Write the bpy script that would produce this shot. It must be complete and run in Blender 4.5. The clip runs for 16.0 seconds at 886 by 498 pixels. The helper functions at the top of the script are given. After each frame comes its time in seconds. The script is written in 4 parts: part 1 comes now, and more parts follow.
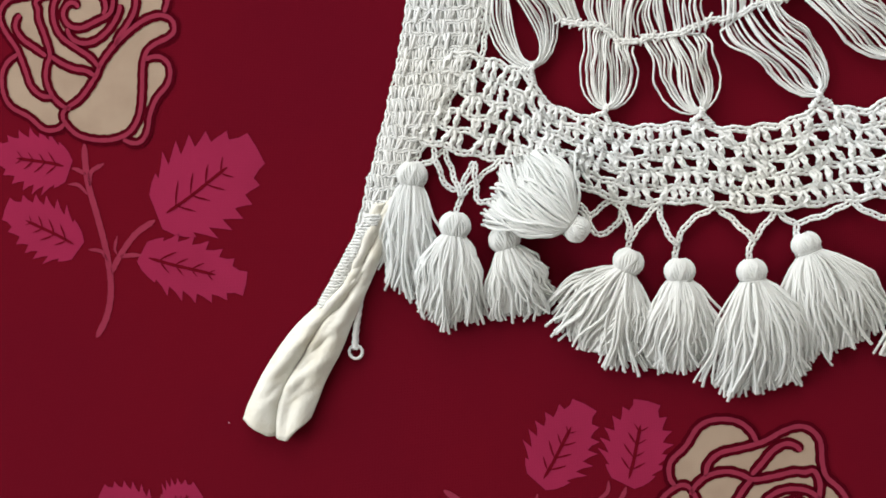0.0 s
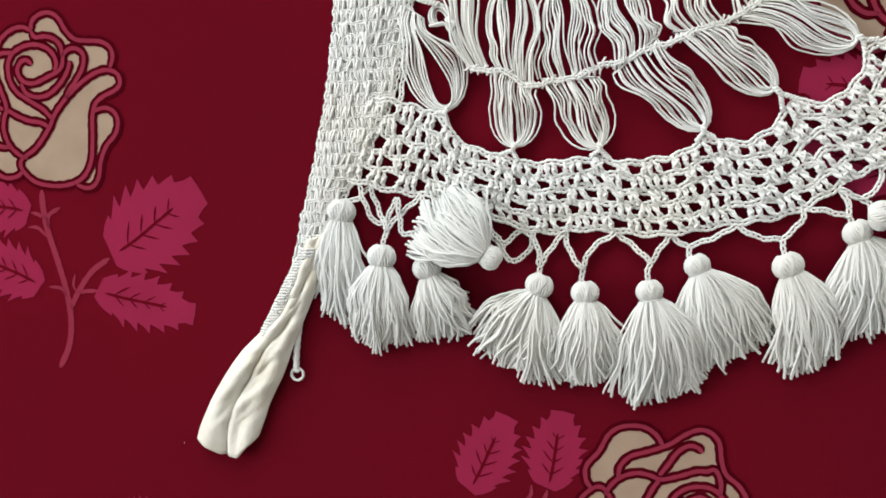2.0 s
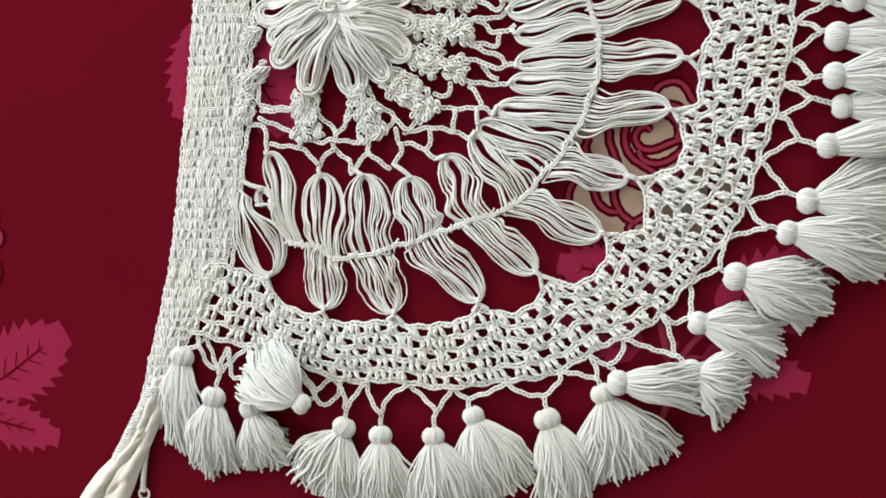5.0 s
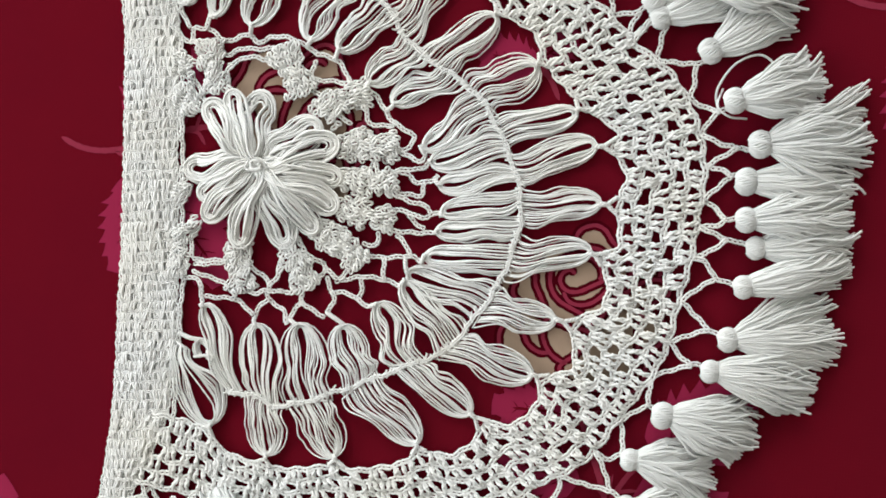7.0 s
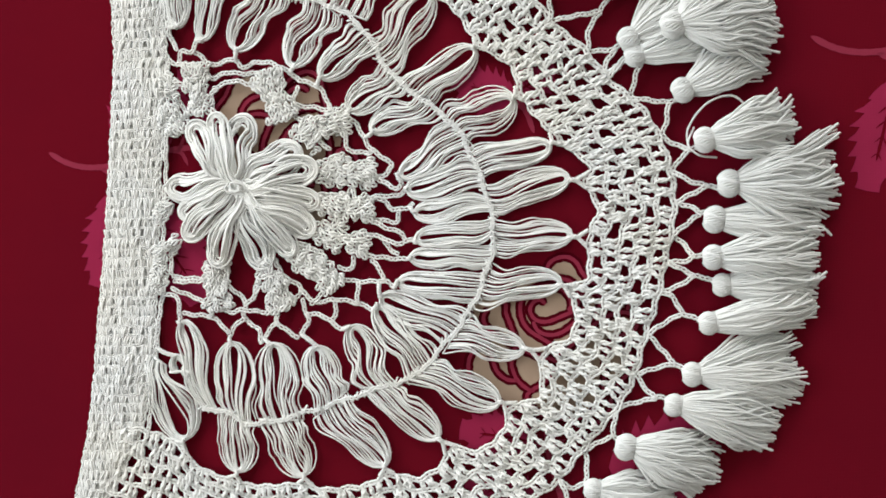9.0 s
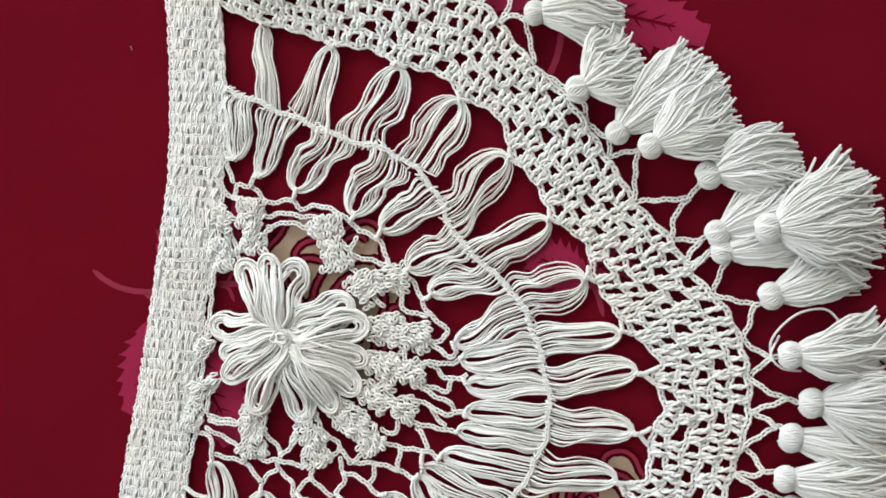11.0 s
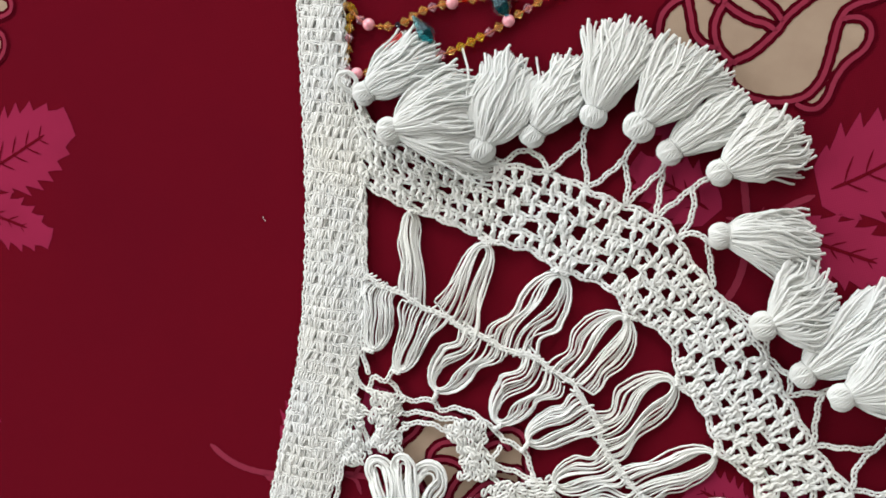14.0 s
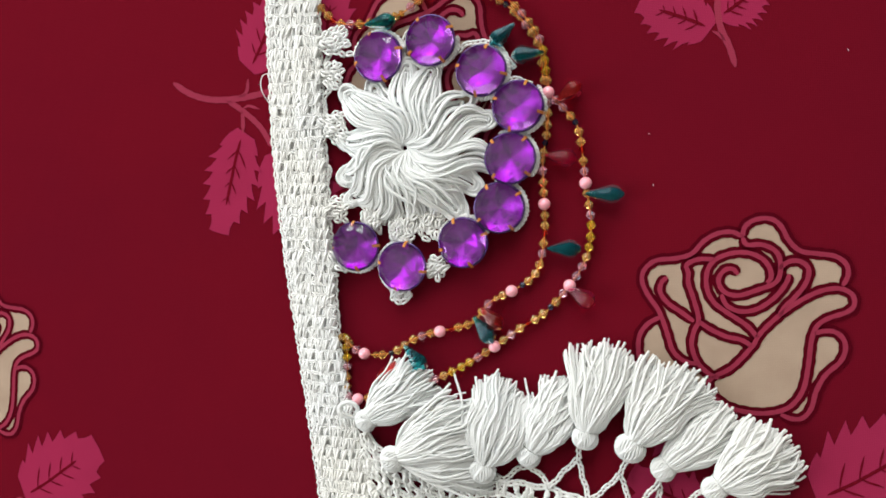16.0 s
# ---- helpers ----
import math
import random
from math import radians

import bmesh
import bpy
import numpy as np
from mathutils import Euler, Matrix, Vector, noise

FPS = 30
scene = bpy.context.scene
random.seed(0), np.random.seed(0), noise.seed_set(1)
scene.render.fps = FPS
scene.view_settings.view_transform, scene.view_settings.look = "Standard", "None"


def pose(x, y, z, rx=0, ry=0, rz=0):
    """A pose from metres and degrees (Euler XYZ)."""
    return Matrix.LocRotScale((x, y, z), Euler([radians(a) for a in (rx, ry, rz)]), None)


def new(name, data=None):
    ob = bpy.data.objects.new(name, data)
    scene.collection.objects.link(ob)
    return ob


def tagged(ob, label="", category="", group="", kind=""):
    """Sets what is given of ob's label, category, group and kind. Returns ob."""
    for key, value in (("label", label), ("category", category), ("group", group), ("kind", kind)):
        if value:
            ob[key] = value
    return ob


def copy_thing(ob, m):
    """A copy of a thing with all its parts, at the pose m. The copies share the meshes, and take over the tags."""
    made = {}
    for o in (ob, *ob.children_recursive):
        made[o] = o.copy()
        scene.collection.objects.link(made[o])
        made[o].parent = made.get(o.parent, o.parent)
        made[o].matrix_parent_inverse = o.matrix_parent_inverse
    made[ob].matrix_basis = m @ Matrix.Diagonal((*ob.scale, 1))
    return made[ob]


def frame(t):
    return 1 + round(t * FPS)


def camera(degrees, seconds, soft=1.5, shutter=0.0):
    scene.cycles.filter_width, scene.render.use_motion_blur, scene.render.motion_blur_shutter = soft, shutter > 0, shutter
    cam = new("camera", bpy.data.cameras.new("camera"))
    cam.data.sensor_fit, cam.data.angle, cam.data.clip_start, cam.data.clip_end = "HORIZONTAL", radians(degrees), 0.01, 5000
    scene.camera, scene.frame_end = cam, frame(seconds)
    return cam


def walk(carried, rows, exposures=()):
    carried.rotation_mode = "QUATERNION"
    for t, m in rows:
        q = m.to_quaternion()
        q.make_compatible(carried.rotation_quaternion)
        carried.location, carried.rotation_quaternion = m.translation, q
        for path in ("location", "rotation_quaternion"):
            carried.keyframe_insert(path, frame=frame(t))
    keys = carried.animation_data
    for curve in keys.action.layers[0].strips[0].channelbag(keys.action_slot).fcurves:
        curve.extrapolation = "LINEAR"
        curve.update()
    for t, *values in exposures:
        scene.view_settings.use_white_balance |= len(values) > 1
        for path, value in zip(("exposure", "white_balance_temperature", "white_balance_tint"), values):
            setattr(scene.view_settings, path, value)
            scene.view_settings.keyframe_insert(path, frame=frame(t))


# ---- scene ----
cam = camera(59.4, 16.0, soft=1.7)
ROWS = [
    (0, 0.0000, 0.0000, 0.2909, -5.69, 8.68, -0.43),
    (0.5, 0.0073, 0.0005, 0.2859, -6.23, 7.88, -0.90),
    (1, 0.0256, 0.0140, 0.3060, -5.76, 8.11, -2.70),
    (1.5, 0.0304, 0.0152, 0.3153, -6.11, 8.54, -2.24),
    (2, 0.0313, 0.0149, 0.3116, -6.24, 8.18, -2.27),
    (2.5, 0.0357, 0.0201, 0.3158, -6.38, 8.57, -2.37),
    (3, 0.0469, 0.0275, 0.3179, -6.35, 8.82, -2.40),
    (3.5, 0.0660, 0.0355, 0.3285, -5.88, 9.29, -2.17),
    (4, 0.0982, 0.0504, 0.3429, -5.44, 9.40, -1.06),
    (4.2, 0.1052, 0.0547, 0.3530, -4.48, 9.41, -0.69),
    (6.3, 0.1379, 0.1129, 0.3388, -3.74, 6.37, -3.07),
    (6.5, 0.1399, 0.1207, 0.3415, -3.81, 6.43, -3.45),
    (7, 0.1489, 0.1326, 0.3481, -3.46, 7.04, -3.73),
    (7.5, 0.1574, 0.1350, 0.3542, -2.49, 7.55, -3.07),
    (8, 0.1574, 0.1372, 0.3518, -2.37, 7.52, -3.39),
    (8.2, 0.1586, 0.1376, 0.3523, -2.06, 7.52, -3.16),
    (10.3, 0.1718, 0.1886, 0.3504, -4.24, 11.14, -1.13),
    (10.5, 0.1659, 0.2035, 0.3594, -4.29, 12.58, -1.28),
    (11, 0.1483, 0.2209, 0.3285, -2.99, 10.13, 3.51),
    (11.5, 0.1448, 0.2321, 0.3225, -5.40, 10.30, 7.19),
    (12, 0.1280, 0.2565, 0.3139, -6.77, 9.99, 8.56),
    (12.5, 0.1033, 0.2724, 0.3163, -7.18, 10.27, 9.24),
    (13, 0.0923, 0.2885, 0.3120, -6.23, 10.31, 8.22),
    (13.5, 0.0793, 0.3070, 0.3065, -5.50, 11.27, 6.45),
    (14, 0.0776, 0.3176, 0.3077, -5.72, 11.44, 6.70),
    (14.5, 0.0771, 0.3370, 0.3252, -1.67, 13.28, 0.95),
    (14.8, 0.0881, 0.3395, 0.3271, -1.25, 14.13, -0.86),
    (15, 0.0941, 0.3546, 0.3256, -1.26, 14.08, -1.38),
    (15.5, 0.0952, 0.3981, 0.3088, -1.83, 14.31, 0.24),
    (16, 0.0904, 0.4293, 0.3087, -3.51, 14.12, 0.27),
]
walk(cam, [(t, pose(x, y, z, rx, ry, rz)) for t, x, y, z, rx, ry, rz in ROWS],
     exposures=[(0, 0.03), (4, 0.02), (7, 0.0), (10.5, 0.0), (12.5, -0.12), (14, -0.1), (15.4, -0.06), (16, 0.06)])

# ---- light: two soft lamps added in unseen window openings, in an assumed room ----
world = bpy.data.worlds.new("daylight")
scene.world = world
world.use_nodes = True
sky = world.node_tree.nodes.new("ShaderNodeTexSky")
sky.sky_type, sky.sun_disc, sky.sun_elevation, sky.sun_rotation = "NISHITA", False, radians(48), radians(200)
world.node_tree.links.new(sky.outputs[0], world.node_tree.nodes["Background"].inputs[0])
world.node_tree.nodes["Background"].inputs[1].default_value = 0.12


def assumed_window_light(x, y, z, rx, rz, w, h, power, colour):
    lamp = bpy.data.lights.new("window_daylight", "AREA")
    lamp.shape, lamp.size, lamp.size_y, lamp.energy, lamp.color = "RECTANGLE", w, h, power, colour
    ob = new("window_daylight", lamp)
    ob.matrix_world = pose(x, y, z, rx, 0, rz)
    return ob


# Both sources are assumed: neither window is in view.
assumed_window_light(-0.3, 1.98, 0.95, -90, 0, 2.0, 1.5, 57, (1.0, 0.98, 0.95))
assumed_window_light(-1.98, 0.2, 0.95, 90, -90, 1.6, 1.3, 49, (0.99, 0.99, 0.985))

# ---- materials ----


def material(name, colour, rough=0.8, metal=0.0, tint=None, scale=40.0, amount=0.5, grain=0.0, grain_scale=900.0, island=0.0, coat=0.0, sheen=0.0, spec=0.5, through_light=0.0):
    """Principled surface: colour drifting to tint over a noise, a fine relief, and a slight change from piece to piece."""
    m = bpy.data.materials.new(name)
    m.use_nodes = True
    nt = m.node_tree
    b = nt.nodes["Principled BSDF"]
    b.inputs["Roughness"].default_value, b.inputs["Metallic"].default_value = rough, metal
    b.inputs["Coat Weight"].default_value, b.inputs["Sheen Weight"].default_value = coat, sheen
    b.inputs["Specular IOR Level"].default_value = spec
    co = nt.nodes.new("ShaderNodeTexCoord")
    n = nt.nodes.new("ShaderNodeTexNoise")
    n.inputs["Scale"].default_value, n.inputs["Detail"].default_value = scale, 5
    nt.links.new(co.outputs["Object"], n.inputs["Vector"])
    ramp = nt.nodes.new("ShaderNodeMapRange")
    ramp.inputs[1].default_value, ramp.inputs[2].default_value = 0.4, 0.75
    ramp.inputs[4].default_value = amount
    nt.links.new(n.outputs[0], ramp.inputs[0])
    mix = nt.nodes.new("ShaderNodeMix")
    mix.data_type = "RGBA"
    mix.inputs[6].default_value, mix.inputs[7].default_value = (*colour, 1), (*(tint or colour), 1)
    nt.links.new(ramp.outputs[0], mix.inputs[0])
    last = mix.outputs[2]
    if island:
        g = nt.nodes.new("ShaderNodeNewGeometry")
        r2 = nt.nodes.new("ShaderNodeMapRange")
        r2.inputs[3].default_value, r2.inputs[4].default_value = 1 - island, 1 + island * 0.4
        hsv = nt.nodes.new("ShaderNodeHueSaturation")
        nt.links.new(g.outputs["Random Per Island"], r2.inputs[0])
        nt.links.new(r2.outputs[0], hsv.inputs["Value"])
        nt.links.new(last, hsv.inputs["Color"])
        last = hsv.outputs[0]
    nt.links.new(last, b.inputs["Base Color"])
    if through_light:
        tr = nt.nodes.new("ShaderNodeBsdfTranslucent")
        both = nt.nodes.new("ShaderNodeMixShader")
        both.inputs[0].default_value = through_light
        nt.links.new(last, tr.inputs[0])
        nt.links.new(b.outputs[0], both.inputs[1])
        nt.links.new(tr.outputs[0], both.inputs[2])
        nt.links.new(both.outputs[0], nt.nodes["Material Output"].inputs[0])
    if grain:
        f = nt.nodes.new("ShaderNodeTexNoise")
        f.inputs["Scale"].default_value, f.inputs["Detail"].default_value = grain_scale, 3
        nt.links.new(co.outputs["Object"], f.inputs["Vector"])
        bump = nt.nodes.new("ShaderNodeBump")
        bump.inputs["Strength"].default_value, bump.inputs["Distance"].default_value = grain, 0.0006
        nt.links.new(f.outputs[0], bump.inputs["Height"])
        nt.links.new(bump.outputs[0], b.inputs["Normal"])
    return m


def glass(name, colour, rough=0.03, clear=0.8, ior=1.4):
    m = bpy.data.materials.new(name)
    m.use_nodes = True
    b = m.node_tree.nodes["Principled BSDF"]
    b.inputs["Base Color"].default_value = (*colour, 1)
    b.inputs["Roughness"].default_value, b.inputs["Transmission Weight"].default_value, b.inputs["IOR"].default_value = rough, clear, ior
    b.inputs["Specular IOR Level"].default_value = 0.1
    return m


def woven(name, colour, tint, scale=30.0):
    """Cloth with a fine square weave and faint uneven dye."""
    m = material(name, colour, 0.9, tint=tint, scale=scale, amount=0.7, spec=0.0)
    nt = m.node_tree
    co = nt.nodes.new("ShaderNodeTexCoord")
    heights = []
    for axis in ("X", "Y"):
        w = nt.nodes.new("ShaderNodeTexWave")
        w.bands_direction = axis
        w.inputs["Scale"].default_value, w.inputs["Distortion"].default_value = 520, 1.5
        nt.links.new(co.outputs["Object"], w.inputs["Vector"])
        heights.append(w)
    add = nt.nodes.new("ShaderNodeMath")
    nt.links.new(heights[0].outputs[1], add.inputs[0])
    nt.links.new(heights[1].outputs[1], add.inputs[1])
    bump = nt.nodes.new("ShaderNodeBump")
    bump.inputs["Strength"].default_value, bump.inputs["Distance"].default_value = 0.12, 0.0003
    nt.links.new(add.outputs[0], bump.inputs["Height"])
    nt.links.new(bump.outputs[0], nt.nodes["Principled BSDF"].inputs["Normal"])
    return m


red_cloth = woven("red_cotton", (0.119, 0.0042, 0.0114), (0.102, 0.0039, 0.0122), 9)
dark_ink = woven("dark_red_ink", (0.068, 0.0021, 0.0070), (0.055, 0.0019, 0.0064), 60)
pink_ink = woven("pink_ink", (0.27, 0.019, 0.060), (0.225, 0.016, 0.048), 25)
line_ink = woven("dusty_pink_ink", (0.25, 0.028, 0.056), (0.205, 0.022, 0.045), 40)
gold_ink = woven("gold_beige_ink", (0.36, 0.27, 0.20), (0.27, 0.19, 0.14), 45)
white_yarn = material("white_cotton_yarn", (0.85, 0.875, 0.865), 0.9, tint=(0.85, 0.835, 0.745), scale=22, amount=0.6, grain=0.5, island=0.08, sheen=0.15, spec=0.05, through_light=0.14)
tassel_yarn = material("soft_white_tassel_yarn", (0.86, 0.89, 0.88), 0.9, tint=(0.86, 0.85, 0.785), scale=12, amount=0.55, grain=0.4, island=0.06, sheen=0.2, spec=0.05, through_light=0.3)
cream_cloth = material("cream_lining", (0.69, 0.685, 0.62), 0.85, tint=(0.58, 0.55, 0.45), scale=90, amount=0.8, grain=0.6, grain_scale=500, spec=0.2)
amber_glass = glass("amber_glass", (0.90, 0.52, 0.16))
yellow_glass = glass("yellow_glass", (0.85, 0.55, 0.05))
mauve_glass = glass("mauve_glass", (0.80, 0.42, 0.50))
teal_glass = glass("teal_glass", (0.01, 0.27, 0.31), 0.02, 0.9, 1.2)
ruby_glass = glass("ruby_glass", (0.75, 0.04, 0.04), 0.02, 0.95, 1.2)
rose_glass = glass("rose_glass", (0.8, 0.04, 0.17), 0.02, 0.95, 1.2)
navy_glass = glass("navy_glass", (0.02, 0.03, 0.08))
pink_bead = material("pink_pearl", (0.86, 0.36, 0.42), 0.3, coat=0.4)
# Strong random value per facet paints in the bright and dark gleam of cut facets.
violet_foil = material("violet_foil", (0.36, 0.022, 0.42), 0.33, metal=1.0, tint=(0.50, 0.05, 0.56), scale=150, amount=0.8, island=0.55)
violet_glass = glass("violet_glass", (0.80, 0.42, 0.95), 0.02, 1.0, 1.6)
violet_rim = material("violet_rim", (0.05, 0.008, 0.12), 0.25, metal=0.4, coat=0.6)
amber_thread = material("amber_thread", (0.55, 0.20, 0.03), 0.5)
plaster = material("pale_plaster", (0.50, 0.49, 0.465), 0.95, tint=(0.45, 0.44, 0.415), scale=3)
floor_stone = material("floor_stone", (0.35, 0.33, 0.30), 0.6, tint=(0.28, 0.26, 0.24), scale=5)
ticking = material("mattress_ticking", (0.6, 0.58, 0.55), 0.9, tint=(0.5, 0.5, 0.5), scale=8)

# ---- helpers of shape ----
MM = 0.001
rng = np.random.default_rng(7)


def part(name, verts, faces, mat, parent=None, label="", smooth=True):
    me = bpy.data.meshes.new(name)
    me.from_pydata([tuple(v) for v in verts], [], [tuple(f) for f in faces])
    me.polygons.foreach_set("use_smooth", [smooth] * len(me.polygons))
    me.materials.append(mat)
    ob = new(name, me)
    ob.parent = parent
    return tagged(ob, label)


def box(name, x0, y0, z0, x1, y1, z1, mat, parent=None, bevel=0.0):
    bm = bmesh.new()
    bmesh.ops.create_cube(bm, size=1)
    for v in bm.verts:
        v.co = ((x0 + x1) / 2 + v.co.x * (x1 - x0), (y0 + y1) / 2 + v.co.y * (y1 - y0), (z0 + z1) / 2 + v.co.z * (z1 - z0))
    if bevel:
        bmesh.ops.bevel(bm, geom=bm.edges[:], offset=bevel, segments=3, affect="EDGES")
    me = bpy.data.meshes.new(name)
    bm.to_mesh(me)
    bm.free()
    me.materials.append(mat)
    ob = new(name, me)
    ob.parent = parent
    return ob


def smooth_line(points, step, closed=False):
    """A curve through the points (any number of columns), resampled at even steps."""
    p = np.array(points, float)
    if closed:
        p = np.vstack([p[-1:], p, p[:2]])
    else:
        p = np.vstack([2 * p[0] - p[1], p, 2 * p[-1] - p[-2]])
    u = np.linspace(0, 1, 12, endpoint=False)[:, None]
    out = []
    for a, b, c, d in zip(p[:-3], p[1:-2], p[2:-1], p[3:]):
        out.append(0.5 * (2 * b + (c - a) * u + (2 * a - 5 * b + 4 * c - d) * u ** 2 + (3 * b - a - 3 * c + d) * u ** 3))
    q = np.vstack(out + [p[-2:-1]])
    s = np.r_[0, np.cumsum(np.linalg.norm(np.diff(q[:, :2], axis=0), axis=1))]
    n = max(3, int(round(s[-1] / step)) + 1)
    at = np.linspace(0, s[-1], n)
    return np.stack([np.interp(at, s, q[:, k]) for k in range(q.shape[1])], axis=1)


def across(line):
    """Unit side vectors (to the right of the way) along a flat curve."""
    t = np.gradient(line[:, :2], axis=0)
    t /= np.linalg.norm(t, axis=1)[:, None] + 1e-9
    return np.stack([t[:, 1], -t[:, 0]], axis=1)


class Yarn:
    """Gathers tubes into one mesh. Lengths in millimetres."""

    def __init__(self):
        self.v, self.f, self.n = [], [], 0

    def add(self, path, radius, sides=5, taper=1.0):
        p = np.asarray(path, float)
        t = np.gradient(p, axis=0)
        t /= np.linalg.norm(t, axis=1)[:, None] + 1e-9
        up = np.tile((0.0, 0.0, 1.0), (len(p), 1))
        steep = np.abs(t[:, 2]) > 0.95
        up[steep] = (0.0, 1.0, 0.0)
        side = np.cross(t, up)
        side /= np.linalg.norm(side, axis=1)[:, None] + 1e-9
        up = np.cross(side, t)
        r = np.full(len(p), radius) if np.isscalar(radius) else np.asarray(radius)
        r = r * np.r_[taper, np.ones(len(p) - 2), taper]
        a = np.arange(sides) * 2 * math.pi / sides
        ring = p[:, None] + r[:, None, None] * (np.cos(a)[None, :, None] * side[:, None] + np.sin(a)[None, :, None] * up[:, None])
        self.v.append(ring.reshape(-1, 3))
        i = np.arange(len(p) - 1)[:, None] * sides
        j = np.arange(sides)[None]
        k = (j + 1) % sides
        self.f.append((np.stack([i + j, i + k, i + sides + k, i + sides + j], axis=-1) + self.n).reshape(-1, 4))
        self.n += len(p) * sides

    def ply(self, path, radius, twist, pitch, plies=2, sides=5, phase=0.0):
        """Two or more strands laid round one another along the path."""
        p = np.asarray(path, float)
        s = np.r_[0, np.cumsum(np.linalg.norm(np.diff(p, axis=0), axis=1))]
        e = across(p)
        for k in range(plies):
            a = phase + s / pitch * 2 * math.pi + k * 2 * math.pi / plies
            q = p.copy()
            q[:, :2] += e * (np.cos(a) * twist)[:, None]
            q[:, 2] += np.sin(a) * twist
            self.add(q, radius, sides)

    def braid(self, path, pitch=2.7, half=0.85, radius=0.52):
        """A row of chain stitches: pairs of short strands laid in overlapping Vs."""
        p = np.asarray(path, float)
        s = np.r_[0, np.cumsum(np.linalg.norm(np.diff(p, axis=0), axis=1))]
        e = across(p)

        def at(d, off, up):
            d = np.clip(d, 0, s[-1])
            q = np.array([np.interp(d, s, p[:, k]) for k in range(3)])
            w = np.array([np.interp(d, s, e[:, k]) for k in range(2)])
            return (q[0] + w[0] * off, q[1] + w[1] * off, q[2] + up)

        for k in range(max(2, int(s[-1] / pitch + 0.5))):
            d = k * pitch + 0.2 * rng.normal()
            r = radius * (0.94 + 0.12 * rng.random())
            for sign in (1, -1):
                self.add([at(d - 0.2, sign * 0.15, -0.35), at(d + pitch * 0.4, sign * half, 0.25), at(d + pitch * 0.9, sign * half * 0.95, 0.4), at(d + pitch * 1.35, sign * 0.2, 0.0)], r)

    def solid(self, verts, faces):
        self.v.append(np.asarray(verts, float))
        self.f.append(np.asarray(faces) + self.n)
        self.n += len(verts)

    def make(self, name, mat, parent=None, label="", smooth=True):
        v = np.vstack(self.v) * MM
        f = np.vstack(self.f)
        me = bpy.data.meshes.new(name)
        me.vertices.add(len(v))
        me.vertices.foreach_set("co", v.ravel())
        me.loops.add(f.size)
        me.loops.foreach_set("vertex_index", f.ravel().astype(np.int32))
        me.polygons.add(len(f))
        me.polygons.foreach_set("loop_start", np.arange(0, f.size, 4, dtype=np.int32))
        me.polygons.foreach_set("use_smooth", np.full(len(f), smooth))
        me.update(calc_edges=True)
        me.materials.append(mat)
        ob = new(name, me)
        ob.parent = parent
        return tagged(ob, label)

# ---- an unseen room, added round the bed to close in and bounce light ----
FLOOR = -0.55


def setting(ob, label, category):
    return tagged(ob, label, category, kind="structure")


setting(box("floor", -2.2, -2.2, FLOOR - 0.1, 2.2, 2.2, FLOOR, floor_stone), "unseen plain grey stone floor added below the bed", "floor")
setting(box("ceiling", -2.2, -2.2, 2.15, 2.2, 2.2, 2.25, plaster), "unseen plain pale plaster ceiling, added to bounce light", "ceiling")
setting(box("wall_south", -2.0, -2.2, FLOOR, 2.0, -2.0, 2.15, plaster), "unseen plain pale plaster wall, added to bounce light", "wall")
setting(box("wall_east", 2.0, -2.2, FLOOR, 2.2, 2.2, 2.15, plaster), "unseen plain pale plaster wall, added to bounce light", "wall")


def pierced(name, along_x, at, a0, a1, z0, z1):
    """An unseen wall with one opening for an added lamp, from a0 to a1 and z0 to z1."""
    bm = bmesh.new()
    for u0, u1, w0, w1 in ((-2.0, a0, FLOOR, 2.15), (a1, 2.0, FLOOR, 2.15), (a0, a1, FLOOR, z0), (a0, a1, z1, 2.15)):
        made = bmesh.ops.create_cube(bm, size=1)["verts"]
        for v in made:
            u, d, z = (u0 + u1) / 2 + v.co.x * (u1 - u0), at + v.co.y * 0.2, (w0 + w1) / 2 + v.co.z * (w1 - w0)
            v.co = (u, d, z) if along_x else (d, u, z)
    bmesh.ops.recalc_face_normals(bm, faces=bm.faces)
    me = bpy.data.meshes.new(name)
    bm.to_mesh(me)
    bm.free()
    me.materials.append(plaster)
    return setting(new(name, me), "unseen pale plaster wall, opened for an added soft lamp", "wall")


pierced("wall_north", True, 2.1, -1.3, 0.7, 0.2, 1.7)
pierced("wall_west", False, -2.1, -0.6, 1.0, 0.3, 1.6)

# ---- the bed and its printed spread ----
mattress = tagged(box("mattress", -0.95, -0.95, FLOOR, 0.95, 1.25, -0.012, ticking, bevel=0.03), "plain pale mattress under the red bedspread", "mattress")
bedspread = tagged(box("bedspread", -1.0, -1.0, -0.012, 1.0, 1.3, 0.0, red_cloth, bevel=0.004), "deep red cotton bedspread printed with beige roses and pink leaves", "bedspread")

LEVEL = 0.15 * MM


